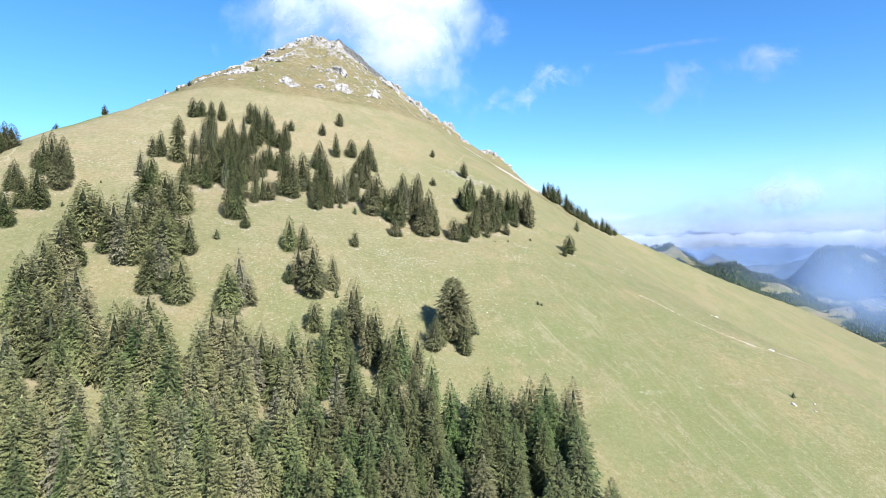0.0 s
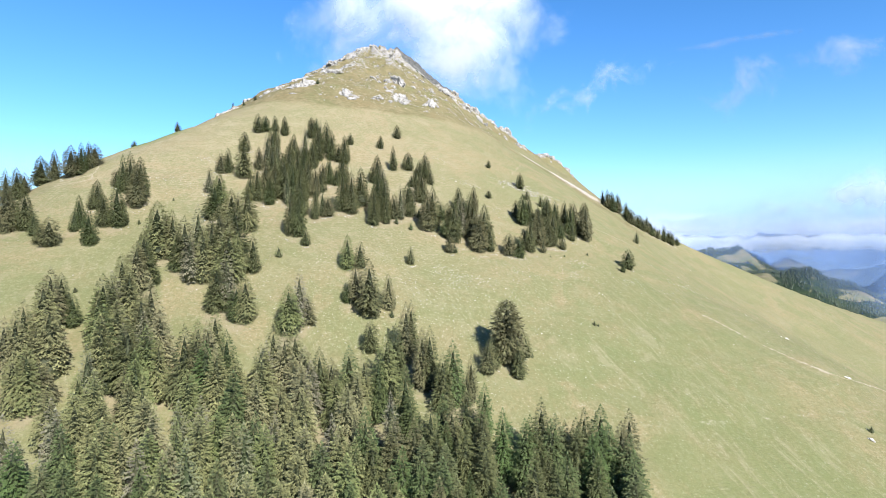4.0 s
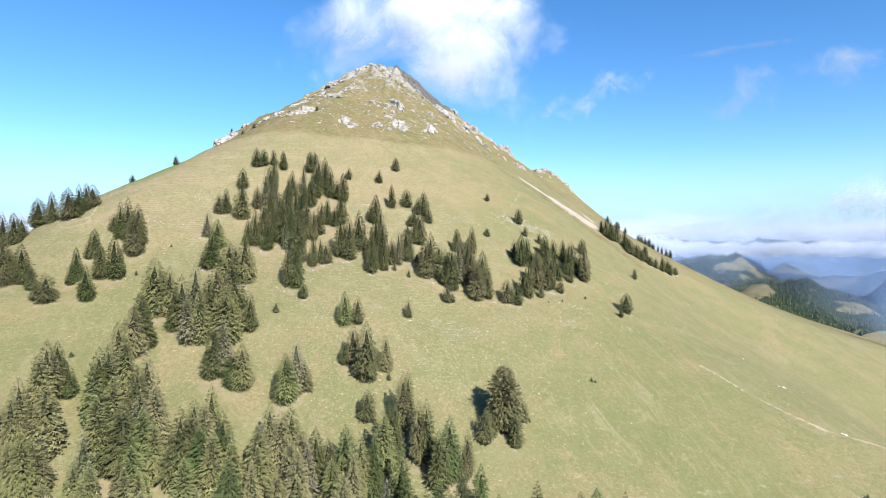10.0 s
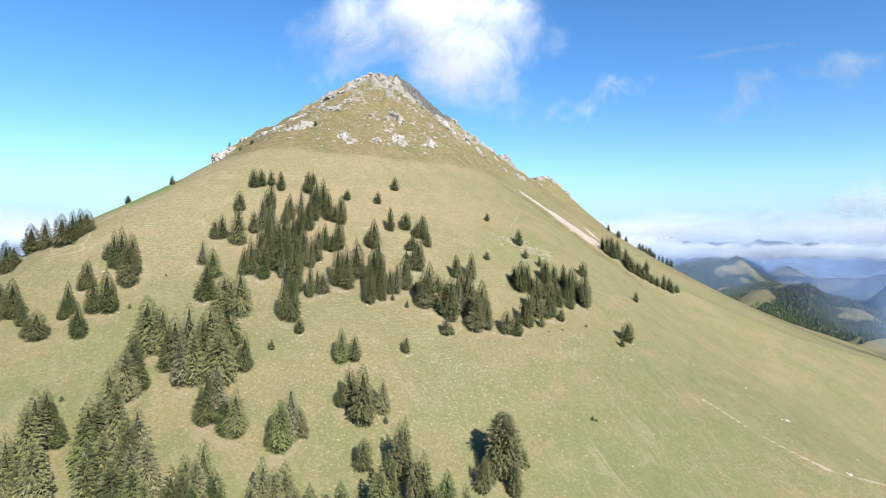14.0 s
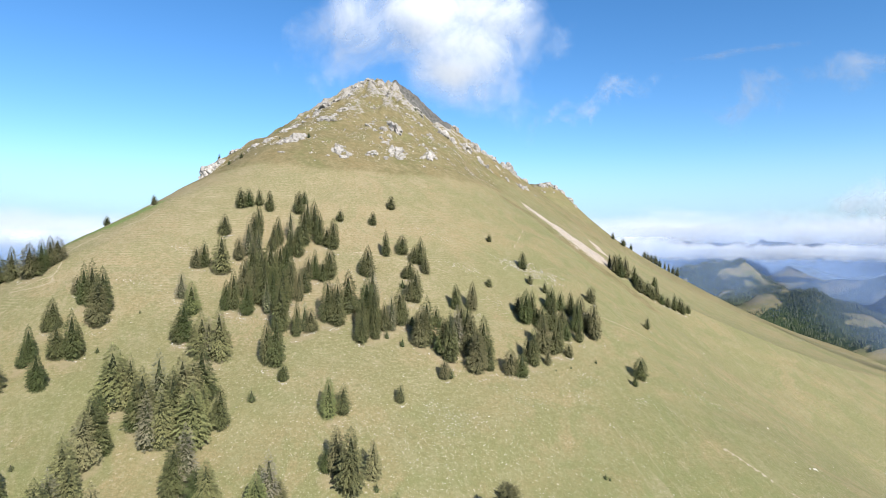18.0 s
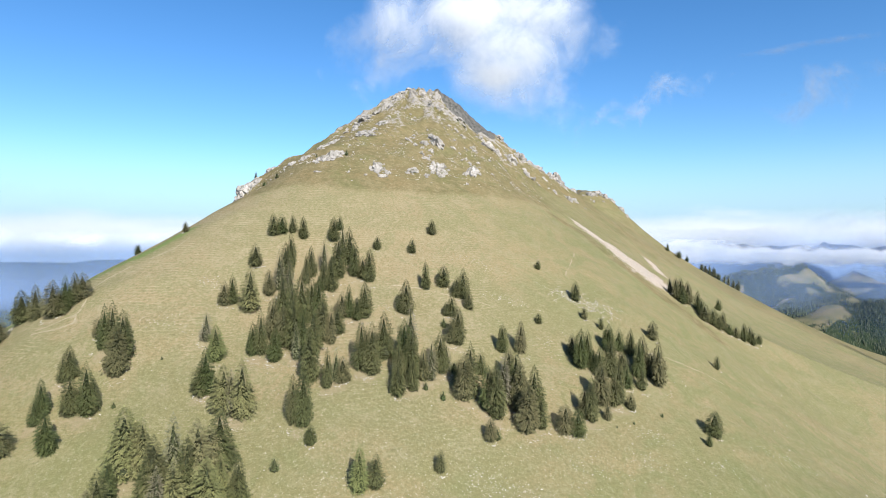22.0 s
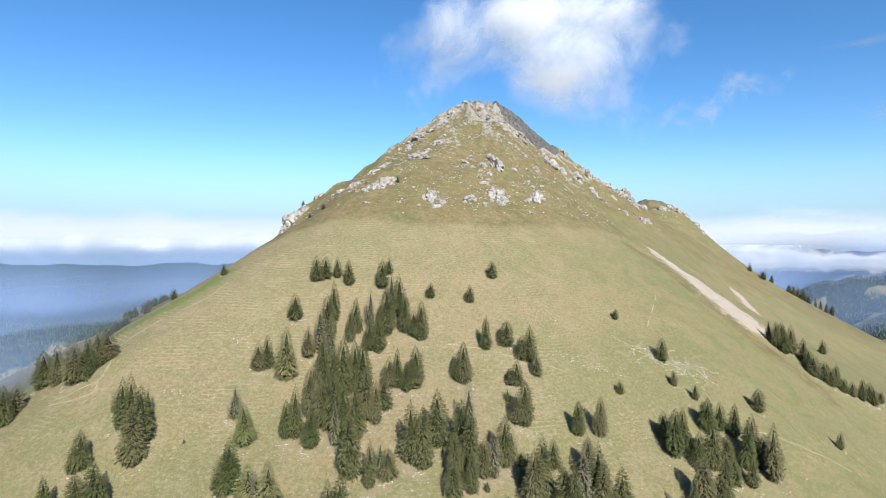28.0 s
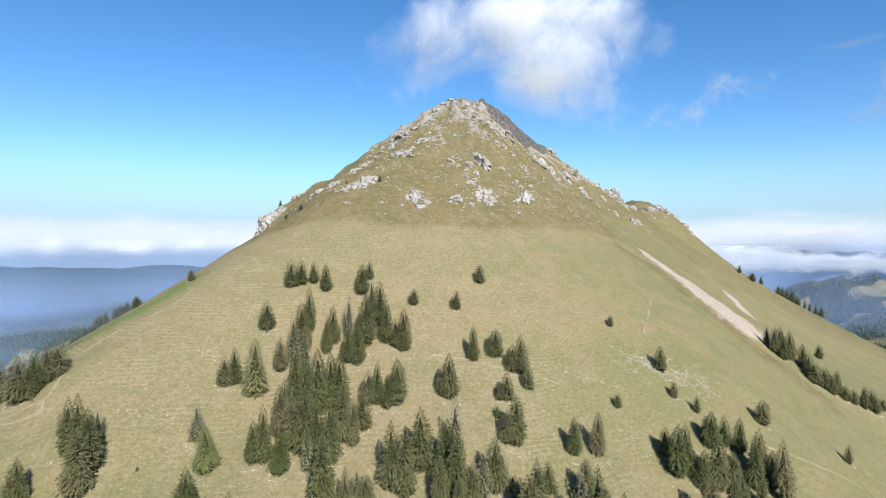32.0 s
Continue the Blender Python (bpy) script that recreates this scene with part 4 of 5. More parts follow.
# ---- rocks ----
def block_planes(count):
    """Angular limestone blocks, each as the planes that bound it."""
    rng = np.random.RandomState(12)
    made = []
    for k in range(count):
        n = rng.normal(0, 1, (11, 3))
        n = np.concatenate([n, np.eye(3), -np.eye(3)])
        n /= np.linalg.norm(n, axis=1)[:, None]
        made.append((n, rng.uniform(0.72, 1.0, len(n))))
    return made


def sphere_net(cuts):
    bm = bmesh.new()
    bmesh.ops.create_icosphere(bm, subdivisions=cuts, radius=1.0)
    bm.verts.index_update()
    net = np.array([v.co[:] for v in bm.verts]), [[v.index for v in f.verts] for f in bm.faces]
    bm.free()
    return net


BLOCKS = block_planes(14)
NETS = {cuts: sphere_net(cuts) for cuts in (2, 3, 4)}


def crag_mesh(name, size, flat, rng, material=None):
    """A limestone outcrop: the outer shell of many angular blocks wedged together."""
    way, faces = NETS[2 if size < 1.5 else 3 if size < 6 else 4]
    shell = np.full(len(way), 0.12 * size)
    count = 3 if size < 1.5 else int(min(44, 7 + 3.2 * size))
    for k in range(count):
        n, c = BLOCKS[rng.randint(len(BLOCKS))]
        a, r = rng.uniform(0, 6.283), rng.rand() ** 0.75
        s = size * (0.5 if count == 3 else rng.uniform(0.16, 0.42)) * (1 - 0.4 * r)
        dims = np.array((rng.uniform(0.5, 0.95), rng.uniform(0.8, 1.6), rng.uniform(0.7, 1.25) * (0.5 + flat))) * s
        turn = np.array(Euler((rng.normal(0, 0.25), rng.normal(0, 0.25), rng.normal(0, 0.4))).to_matrix())
        centre = np.array((0.85 * r * math.cos(a), 0.95 * r * math.sin(a), flat * 0.4 * (1 - r * r) + 0.1)) * size
        # each ray from the heart of the crag runs through the block between its planes
        eye, ray = -(centre @ turn) / dims, (way @ turn) / dims
        slope, gap = ray @ n.T, c - eye @ n.T
        with np.errstate(divide="ignore", invalid="ignore"):
            t = gap[None] / slope
        leave = np.where(slope > 1e-9, t, np.inf).min(1)
        enter = np.where(slope < -1e-9, t, -np.inf).max(1)
        shell = np.maximum(shell, np.where((leave > enter) & (leave > 0), leave, 0))
    return mesh_of(name, way * shell[:, None], faces, material or MAT_ROCK)


def slope_pose(x, y, sink, turn):
    """Stands a thing on the ground, leaning with the slope."""
    h, hx, hy = ground_at(x, y), ground_at(x + 4, y), ground_at(x, y + 4)
    up = Vector((-(hx - h) / 4, -(hy - h) / 4, 1)).normalized()
    q = Vector((0, 0, 1)).rotation_difference(up)
    return Matrix.Translation(Vector((x, y, h)) - up * sink) @ q.to_matrix().to_4x4() @ pose(0, 0, 0, 0, 0, turn)


# x, y, size, how much it stands out, how long it is across the slope
WEST_ROCKS = [
    (-140, 576, 11.4, 0.53, 0.9), (-147, 572, 8, 0.53, 0.9), (-134, 586, 5.9, 0.53, 0.8), (-151, 563, 2.8, 0.5, 1.2), (-124, 642, 7.9, 0.53, 1.8), (-119, 653, 4, 0.5, 1.4),
    (-115, 683, 6.1, 0.53, 1.8), (-139, 711, 9.4, 0.53, 1.1), (-128, 719, 5.9, 0.53, 1.4), (-145, 698, 4.5, 0.42, 1.1), (-144, 543, 2.8, 0.5, 1.8), (-168, 547, 1.7, 0.5, 1.2),
    (-119, 549, 2.6, 0.5, 0.8), (-113, 574, 2.1, 0.5, 1), (-124, 590, 1.8, 0.5, 1.2), (-121, 778, 4, 0.5, 1.2), (-125, 757, 2.9, 0.5, 1.2), (-112, 534, 1.6, 0.5, 0.9),
    (-107, 731, 2.9, 0.5, 1.3), (-109, 703, 2.5, 0.5, 1.4), (-132, 609, 2.1, 0.5, 1.4),
]
LOWER_ROCKS = [
    (-98, 566, 10.9, 0.53, 0.6), (-93, 566, 6.3, 0.53, 0.6), (-66, 580, 6.4, 0.53, 1), (-17, 594, 2.8, 0.5, 0.8), (-44, 600, 12.4, 0.53, 0.8), (-36, 608, 2.9, 0.5, 0.8),
    (-51, 612, 3.7, 0.5, 0.8), (-56, 617, 4.5, 0.42, 0.8), (-100, 620, 1.9, 0.5, 1.2), (-13, 624, 10.3, 0.53, 0.7), (-64, 627, 4.6, 0.42, 0.8), (-85, 634, 2.4, 0.5, 1.3),
    (-24, 642, 3.1, 0.5, 0.8), (-79, 644, 3.9, 0.5, 1.5),
]
MIDDLE_ROCKS = [
    (7, 647, 2.7, 0.5, 1), (-8, 654, 3.6, 0.5, 0.8), (-52, 661, 15.5, 0.62, 0.55), (-79, 662, 2.5, 0.5, 1.2), (-36, 666, 3.7, 0.5, 0.8), (-22, 678, 3.3, 0.5, 1),
    (4, 685, 3.4, 0.5, 0.8), (-16, 690, 3.8, 0.5, 0.8), (-65, 692, 2.6, 0.5, 0.9), (-35, 693, 3.4, 0.5, 0.8), (-97, 696, 2.6, 0.5, 1.2), (15, 707, 3.1, 0.5, 0.9),
    (-47, 708, 2.7, 0.5, 1), (-81, 710, 3.1, 0.5, 0.9),
]
UPPER_ROCKS = [
    (3, 746, 10.7, 0.85, 1.1), (11, 746, 10.7, 0.85, 0.7), (-95, 749, 4.8, 0.42, 1.1), (-7, 764, 7.4, 0.85, 0.9), (-69, 773, 7.9, 0.53, 0.8), (31, 787, 11.2, 0.85, 1.1),
    (-22, 797, 7.7, 0.85, 0.9), (-57, 807, 6, 0.53, 1.1), (-33, 815, 4.5, 0.42, 1.3), (-103, 835, 6.3, 0.53, 1.1), (-83, 836, 7.5, 0.53, 1.2), (20, 868, 7, 0.85, 1.1),
]
RIDGE_ROCKS = [
    (-231, 594, 11, 0.8, 1.0), (-234, 588, 7, 0.8, 0.9), (-224, 592, 7, 0.6, 1.0), (-219, 594, 6, 0.5, 1.0), (-212, 612, 8, 0.6, 1.0), (-199, 624, 8, 0.6, 1.3), (-188, 645, 5, 0.5, 1.2),
    (-171, 691, 6, 0.8, 1.0), (-150, 716, 8, 0.5, 1.3), (-140, 738, 7, 0.5, 1.1), (-128, 772, 6, 0.5, 1.2),
    (-112, 822, 6, 0.7, 1.0), (-86, 850, 6, 0.6, 1.2), (-70, 842, 6, 0.4, 1.2),
]
SPUR_ROCKS = [
    (110, 996, 12.6, 0.96, 0.8), (92, 889, 11.5, 0.96, 1), (60, 862, 9.5, 0.72, 1), (76, 880, 9.5, 0.84, 1.1), (150, 1030, 9.2, 0.72, 1.2), (240, 1098, 9.2, 0.6, 1.2),
    (225, 1106, 9.2, 0.6, 1.2), (48, 857, 12.5, 0.72, 0.7), (50, 770, 6.5, 0.72, 0.9), (58, 772, 6.5, 0.72, 0.8),
]
SADDLE_ROCKS = [
    (100, 915, 16.2, 1, 0.9), (76, 826, 8.4, 0.72, 1), (86, 792, 5.9, 0.72, 1), (116, 823, 6.9, 0.72, 1.1), (106, 806, 6.8, 0.72, 0.9), (134, 957, 10, 0.72, 1),
    (185, 1089, 9.6, 0.72, 1.1), (211, 1097, 9.8, 0.72, 0.8), (201, 1097, 7.7, 0.72, 1.2), (110, 869, 5.9, 0.72, 1),
]


def set_rocks(places, label, group, seed, material=None, broken=0):
    """Outcrops, the large ones with lesser blocks broken off round them."""
    rng = np.random.RandomState(seed)
    queue = [(*q, True) for q in places]
    rubble = bmesh.new()
    for x, y, size, stand, across, main in queue:
        me = crag_mesh("rock_outcrop", size, stand, rng, material)
        m = slope_pose(x, y, size * stand * 0.3, rng.uniform(-25, 25)) @ Matrix.Diagonal((across, 1.0, 1.0, 1))
        if main:
            ob = new("rock_outcrop", me)
            ob.matrix_basis = m
            tagged(ob, label, "rock", group)
        else:
            me.transform(m)
            rubble.from_mesh(me)
            bpy.data.meshes.remove(me)
        if main and broken and size > 4:
            for k in range(rng.randint(broken, broken + 3)):
                queue.append((x + rng.normal(0, 0.7) * size * across, y + rng.normal(-0.15, 0.8) * size, size * rng.uniform(0.18, 0.45), stand * rng.uniform(0.8, 1.4), rng.uniform(0.7, 1.4), False))
    if broken:
        me = bpy.data.meshes.new("rock_rubble")
        rubble.to_mesh(me)
        me.materials.append(material or MAT_ROCK)
        tagged(new("rock_rubble", me), "lesser pale blocks broken from limestone outcrops", "rubble", kind="stuff")
    rubble.free()


# ribs of broken ledges: the line that they follow, how many, and their size
LEDGES = (
    ([(-80, 674), (-65, 640), (-48, 607), (-39, 595)], 12, 3.6), ([(-34, 669), (-20, 646), (-9, 633)], 7, 3.0), ([(-129, 650), (-115, 661)], 5, 3.6),
    ([(-144, 682), (-133, 722), (-118, 762), (-106, 800)], 15, 5.6), ([(-158, 606), (-156, 636), (-150, 664)], 9, 4.6), ([(-190, 590), (-166, 590)], 8, 4.4),
    ([(-95, 812), (-70, 806), (-53, 788), (-20, 760)], 11, 4.8), ([(-104, 748), (-84, 724), (-68, 722)], 8, 3.4), ([(-60, 745), (-30, 715), (0, 675)], 9, 3.2),
)


def ledge_places(seed):
    rng = np.random.RandomState(seed)
    out = []
    for line, count, size in LEDGES:
        for k in range(count):
            u = (k + rng.uniform(0.1, 0.9)) / count * (len(line) - 1)
            x, y = (float(np.interp(u, range(len(line)), [q[c] for q in line])) + rng.normal(0, 2.2) for c in (0, 1))
            out.append((x, y, size * rng.uniform(0.55, 1.3), rng.uniform(0.5, 0.75), rng.uniform(0.8, 1.6)))
    return out


BOULDERS = [(211, 296, 1.6, 0.6, 1.4), (183, 243, 1.7, 0.8, 1.1), (192, 241, 1.1, 0.7, 1.2), (196, 246, 0.9, 0.7, 1.0), (208, 344, 1.5, 0.7, 1.3), (203, 341, 0.8, 0.7, 1.0), (213, 346, 0.7, 0.7, 1.0), (240, 330, 1.0, 0.7, 1.0), (205, 385, 0.9, 0.7, 1.0), (170, 395, 0.9, 0.7, 1.0), (240, 375, 0.8, 0.7, 1.0)]
for k, places in enumerate((WEST_ROCKS, LOWER_ROCKS, MIDDLE_ROCKS, UPPER_ROCKS)):
    set_rocks(places, "pale limestone outcrop set in the steep grass", "outcrops on the face", 50 + k, None, 4)
set_rocks(ledge_places(61), "broken limestone ledge on a rib of the upper face", "ledges on the ribs", 62)
set_rocks(RIDGE_ROCKS, "jagged grey limestone crag on the ridge line", "crags along the ridge", 6, None, 2)
set_rocks(SPUR_ROCKS, "grey limestone crag on the rear spur", "crags on the spur", 7, None, 4)
set_rocks(SADDLE_ROCKS, "grey limestone crag on the rear spur", "crags on the spur", 17, None, 4)


def scatter(name, count, place, low, high, seed, material, label):
    """Many small stones in one mesh."""
    rng = np.random.RandomState(seed)
    verts, faces = [], []
    base = np.array([(1, 0, 0), (-1, 0, 0), (0, 1, 0), (0, -1, 0), (0, 0, 1), (0, 0, -1)], float)
    tris = ((0, 2, 4), (2, 1, 4), (1, 3, 4), (3, 0, 4), (2, 0, 5), (1, 2, 5), (3, 1, 5), (0, 3, 5))
    pts = place(rng, count)
    z = surface(pts[:, 0], pts[:, 1])
    for (x, y), h in zip(pts, z):
        s = low * (high / low) ** (rng.rand() ** 2.2)
        a = rng.rand() * 6.28
        c, sn = math.cos(a), math.sin(a)
        b = base * rng.uniform(0.5, 1.5, (6, 3)) * s * (1.2, 0.8, 0.6)
        k = len(verts)
        for v in b:
            verts.append((x + v[0] * c - v[1] * sn, y + v[0] * sn + v[1] * c, h + v[2] + s * 0.1))
        faces.extend((k + i, k + j, k + m) for i, j, m in tris)
    ob = new(name, mesh_of(name, verts, faces, material))
    return tagged(ob, label, "stones", kind="stuff")


def on_face(rng, n):
    a, r = rng.uniform(-0.5, 0.85, n), 300 * rng.rand(n) ** 0.6
    pts = np.stack([TOP_X + r * np.sin(a), TOP_Y - r * np.cos(a)], 1)
    # half of them lie in ribs that run down from the top
    ribs = np.array((-0.34, -0.2, -0.05, 0.1, 0.22, 0.34, 0.45, 0.55, 0.66, 0.75))
    k = rng.rand(n) < 0.5
    a2 = ribs[rng.randint(0, len(ribs), n)] + 0.05 * np.sin(r / 23) + rng.normal(0, 0.016, n)
    pts[k] = np.stack([TOP_X + r * np.sin(a2), TOP_Y - r * np.cos(a2)], 1)[k]
    line = np.interp(pts[:, 0], [q[0] for q in GRAZING_LINE], [q[1] for q in GRAZING_LINE])
    clump = ripple(pts[:, 0], pts[:, 1], 45, 41) + 0.6 * ripple(pts[:, 0], pts[:, 1], 16, 42)
    return pts[(pts[:, 1] > line + 12 + 45 * rng.rand(n)) & (clump + 0.25 * k + rng.normal(0, 0.25, n) > 0.25)]


def on_meadow(rng, n):
    out = []
    for cx, cy, sx, sy, share in ((-5, 285, 28, 8, 0.07), (-45, 255, 25, 12, 0.06), (20, 300, 50, 25, 0.08), (150, 360, 90, 60, 0.1), (-100, 300, 60, 40, 0.06), (0, 420, 90, 30, 0.06), (-10, 345, 60, 20, 0.05), (2, 438, 11, 3, 0.04), (16, 441, 9, 2, 0.04), (-55, 402, 7, 3, 0.04), (-85, 351, 6, 3, 0.04), (-111, 345, 6, 3, 0.04), (-7, 469, 12, 3, 0.04), (-167, 399, 6, 3, 0.04), (-169, 359, 8, 4, 0.04), (37, 410, 8, 4, 0.04),
                                   (6, 297, 6, 3, 0.04), (17, 305, 8, 3, 0.04), (45, 330, 10, 3, 0.04), (87, 363, 6, 3, 0.04), (79, 343, 8, 3, 0.04), (160, 382, 10, 3, 0.04), (1, 305, 6, 3, 0.04), (41, 344, 8, 3, 0.04), (119, 354, 10, 3, 0.04)):
        k = int(n * share)
        out.append(np.stack([rng.normal(cx, sx, k), rng.normal(cy, sy, k)], 1))
    return np.concatenate(out)


def on_scree(rng, n):
    k = rng.rand(n)
    x = np.interp(k, np.linspace(0, 1, 5), [q[0] for q in SCREE]) + rng.normal(0, 1, n) * (2.5 + 4 * k)
    y = np.interp(k, np.linspace(0, 1, 5), [q[1] for q in SCREE]) + rng.normal(0, 1, n) * (2.5 + 4 * k)
    return np.stack([x, y], 1)


def stone_material():
    n = Nodes("pale_stones")
    geo = n.add("ShaderNodeNewGeometry")
    colour = n.mix(geo.outputs["Random Per Island"], (0.198, 0.180, 0.150), (0.372, 0.342, 0.293))
    return n.surface(colour, 0.9, None, 0.15)


MAT_STONE = stone_material()
set_rocks(BOULDERS, "single white boulder lying in the pasture", "boulders in the pasture", 9, MAT_STONE)
scatter("face_stones", 19000, on_face, 0.2, 1.15, 31, MAT_STONE, "pale stones and ledges scattered over the upper face")
scatter("meadow_stones", 3000, on_meadow, 0.12, 0.52, 32, MAT_STONE, "small white stones strewn over the pasture")
scatter("scree_stones", 1500, on_scree, 0.15, 0.7, 33, MAT_STONE, "grey rubble in the scree runnel")


def on_bare(rng, n):
    """Stones laid bare along forking cracks round the two young spruces."""
    out = []
    for k in range(46):
        x, y = (rng.normal(76, 7), rng.normal(468, 5)) if k % 4 else (rng.normal(55, 6), rng.normal(469, 3))
        a = rng.choice((0.0, math.pi)) + rng.normal(0, 0.4)
        for step in range(rng.randint(6, 26)):
            a += rng.normal(0, 0.28)
            x, y = x + 0.7 * math.cos(a), y + 0.55 * math.sin(a)
            for q in range(int(n / 900)):
                out.append((x + rng.normal(0, 0.35), y + rng.normal(0, 0.35)))
    return np.array(out)


scatter("bare_stones", 1900, on_bare, 0.14, 0.5, 34, MAT_STONE, "pale stones laid bare in forking cracks by young spruces")


def on_feet(rng, n):
    """Crescents of earth laid bare on the downhill side of each grown tree."""
    out = []
    for places in GROVES.values():
        for x, y, h in places:
            if h > 8 and y > 300 and rng.rand() < 0.75:
                gx, gy = ground_at(x - 3, y) - ground_at(x + 3, y), ground_at(x, y - 3) - ground_at(x, y + 3)
                down = math.atan2(gy, gx)
                for k in range(n):
                    a, d = down + rng.normal(0, 0.6), 0.26 * h * rng.uniform(0.85, 1.2)
                    out.append((x + d * math.cos(a), y + d * math.sin(a)))
    return np.array(out)


scatter("tree_foot_stones", 24, on_feet, 0.13, 0.6, 35, MAT_STONE, "pale earth and stones laid bare round tree feet")


def fallen_log(x, y, length, turn):
    """A bleached trunk lying across the slope, with broken stubs."""
    rng = np.random.RandomState(77)
    log = new("fallen_log")
    verts, faces, n = [], [], 8
    for j in range(7):
        rad = 0.32 * (1 - 0.09 * j)
        for k in range(n):
            a = 6.283 * k / n
            verts.append((length * (j / 6 - 0.5), rad * math.cos(a) + 0.1 * math.sin(j), rad * math.sin(a) + 0.25))
    for j in range(6):
        for k in range(n):
            faces.append((j * n + k, j * n + (k + 1) % n, (j + 1) * n + (k + 1) % n, (j + 1) * n + k))
    faces += [tuple(range(n)), tuple(range(6 * n, 7 * n))]
    child("trunk", mesh_of("trunk", verts, faces, MAT_STONE, True), log)
    for k in range(5):
        x0, a, reach = length * rng.uniform(-0.3, 0.5), rng.uniform(0.4, 2.7), rng.uniform(0.8, 1.6)
        tip = (x0 + 0.5, reach * math.cos(a), 0.25 + reach * math.sin(a))
        v = [(x0, 0.1, 0.25), (x0 + 0.16, 0, 0.3), (x0 + 0.08, -0.1, 0.2), tip]
        child("branch", mesh_of("branch", v, [(0, 1, 3), (1, 2, 3), (2, 0, 3)], MAT_STONE), log)
    log.matrix_basis = slope_pose(x, y, 0.05, turn)
    return tagged(log, "bleached fallen tree trunk with broken stubs on grass", "log")


fallen_log(-145, 421, 8.0, 35)


def dead_shrub(x, y):
    """A leafless grey bush of forking twigs."""
    rng = np.random.RandomState(78)
    verts, faces = [], []
    for k in range(26):
        p, d = np.zeros(3), np.array([rng.normal(0, 0.6), rng.normal(0, 0.6), 1.0])
        for step in range(4):
            d = d + rng.normal(0, 0.35, 3)
            q = p + d / np.linalg.norm(d) * 0.55
            w, i = 0.05 * (1 - step / 5), len(verts)
            verts.extend([p + (w, 0, 0), p + (-w, w, 0), p + (-w, -w, 0), q])
            faces.extend([(i, i + 1, i + 3), (i + 1, i + 2, i + 3), (i + 2, i, i + 3)])
            p = q
    ob = new("dead_shrub", mesh_of("dead_shrub", verts, faces, MAT_BARK))
    ob.matrix_basis = slope_pose(x, y, 0.05, 0)
    return tagged(ob, "leafless grey bush with bare twigs on the pasture", "shrub")


dead_shrub(34, 427)


def path_material():
    n = Nodes("trodden_path")
    p = n.position()
    colour = n.mix(n.ramp(n.noise(p, 0.8, 5, 0.7), 0.35, 0.65), (0.188, 0.157, 0.099), (0.275, 0.232, 0.160))
    return n.surface(colour, 0.95, n.bump(n.noise(p, 2.0, 4, 0.7), 0.6, 0.2), 0.1)


MAT_PATH = path_material()


def lay_path(name, points, wide, seed, label, gap=0.0):
    """A worn strip that lies on the turf and varies in width."""
    rng = np.random.RandomState(seed)
    pts = [np.array(q, float) for q in points]
    line = []
    for p, q in zip(pts, pts[1:]):
        m = max(2, int(np.linalg.norm(q - p) / 1.1))
        line.extend(p + (q - p) * k / m for k in range(m))
    line = np.array(line + [pts[-1]])
    smooth = line.copy()
    for k in range(6):
        smooth[1:-1] = (smooth[:-2] + smooth[1:-1] * 2 + smooth[2:]) / 4
    d = np.gradient(smooth, axis=0)
    d /= np.linalg.norm(d, axis=1)[:, None] + 1e-9
    side = np.stack([-d[:, 1], d[:, 0]], 1)
    smooth = smooth + side * (0.5 * ripple(smooth[:, 0], smooth[:, 1], 14, seed))[:, None]
    half = 0.5 * wide * np.clip(0.85 + 0.6 * ripple(smooth[:, 0], smooth[:, 1], 18, seed + 1) + rng.uniform(-0.3, 0.3, len(smooth)), 0.3, 1.8)
    rows = [smooth - side * half[:, None], smooth, smooth + side * half[:, None]]
    verts, faces = [], []
    for k, row in enumerate(rows):
        z = surface(row[:, 0], row[:, 1]) + (0.1 if k == 1 else 0.03)
        verts.append(np.column_stack([row, z]))
    verts = np.concatenate(verts)
    n = len(smooth)
    worn = ripple(smooth[:, 0], smooth[:, 1], 30, seed + 2) + rng.uniform(-0.3, 0.3, n)
    for k in range(n - 1):
        if gap and worn[k] < gap:
            continue
        faces.append((k, k + 1, n + k + 1, n + k))
        faces.append((n + k, n + k + 1, 2 * n + k + 1, 2 * n + k))
    ob = new(name, mesh_of(name, verts, faces, MAT_PATH, True))
    return tagged(ob, label, "path", kind="structure")


for count, (key, (plain, points)) in enumerate(PATHS.items()):
    if key in ("lower_road", "far_track"):
        continue
    wide, gap = {"meadow_road": (0.6, -0.15), "ridge_path": (0.75, -0.35), "lower_ridge_path": (0.6, -0.3), "east_path": (0.6, 0.0), "steep_path": (0.7, 0.02), "grove_path": (0.6, 0.0)}[key]
    lay_path("path", points, wide, 60 + 5 * count, "narrow pale trodden path across the grassy slope", gap)


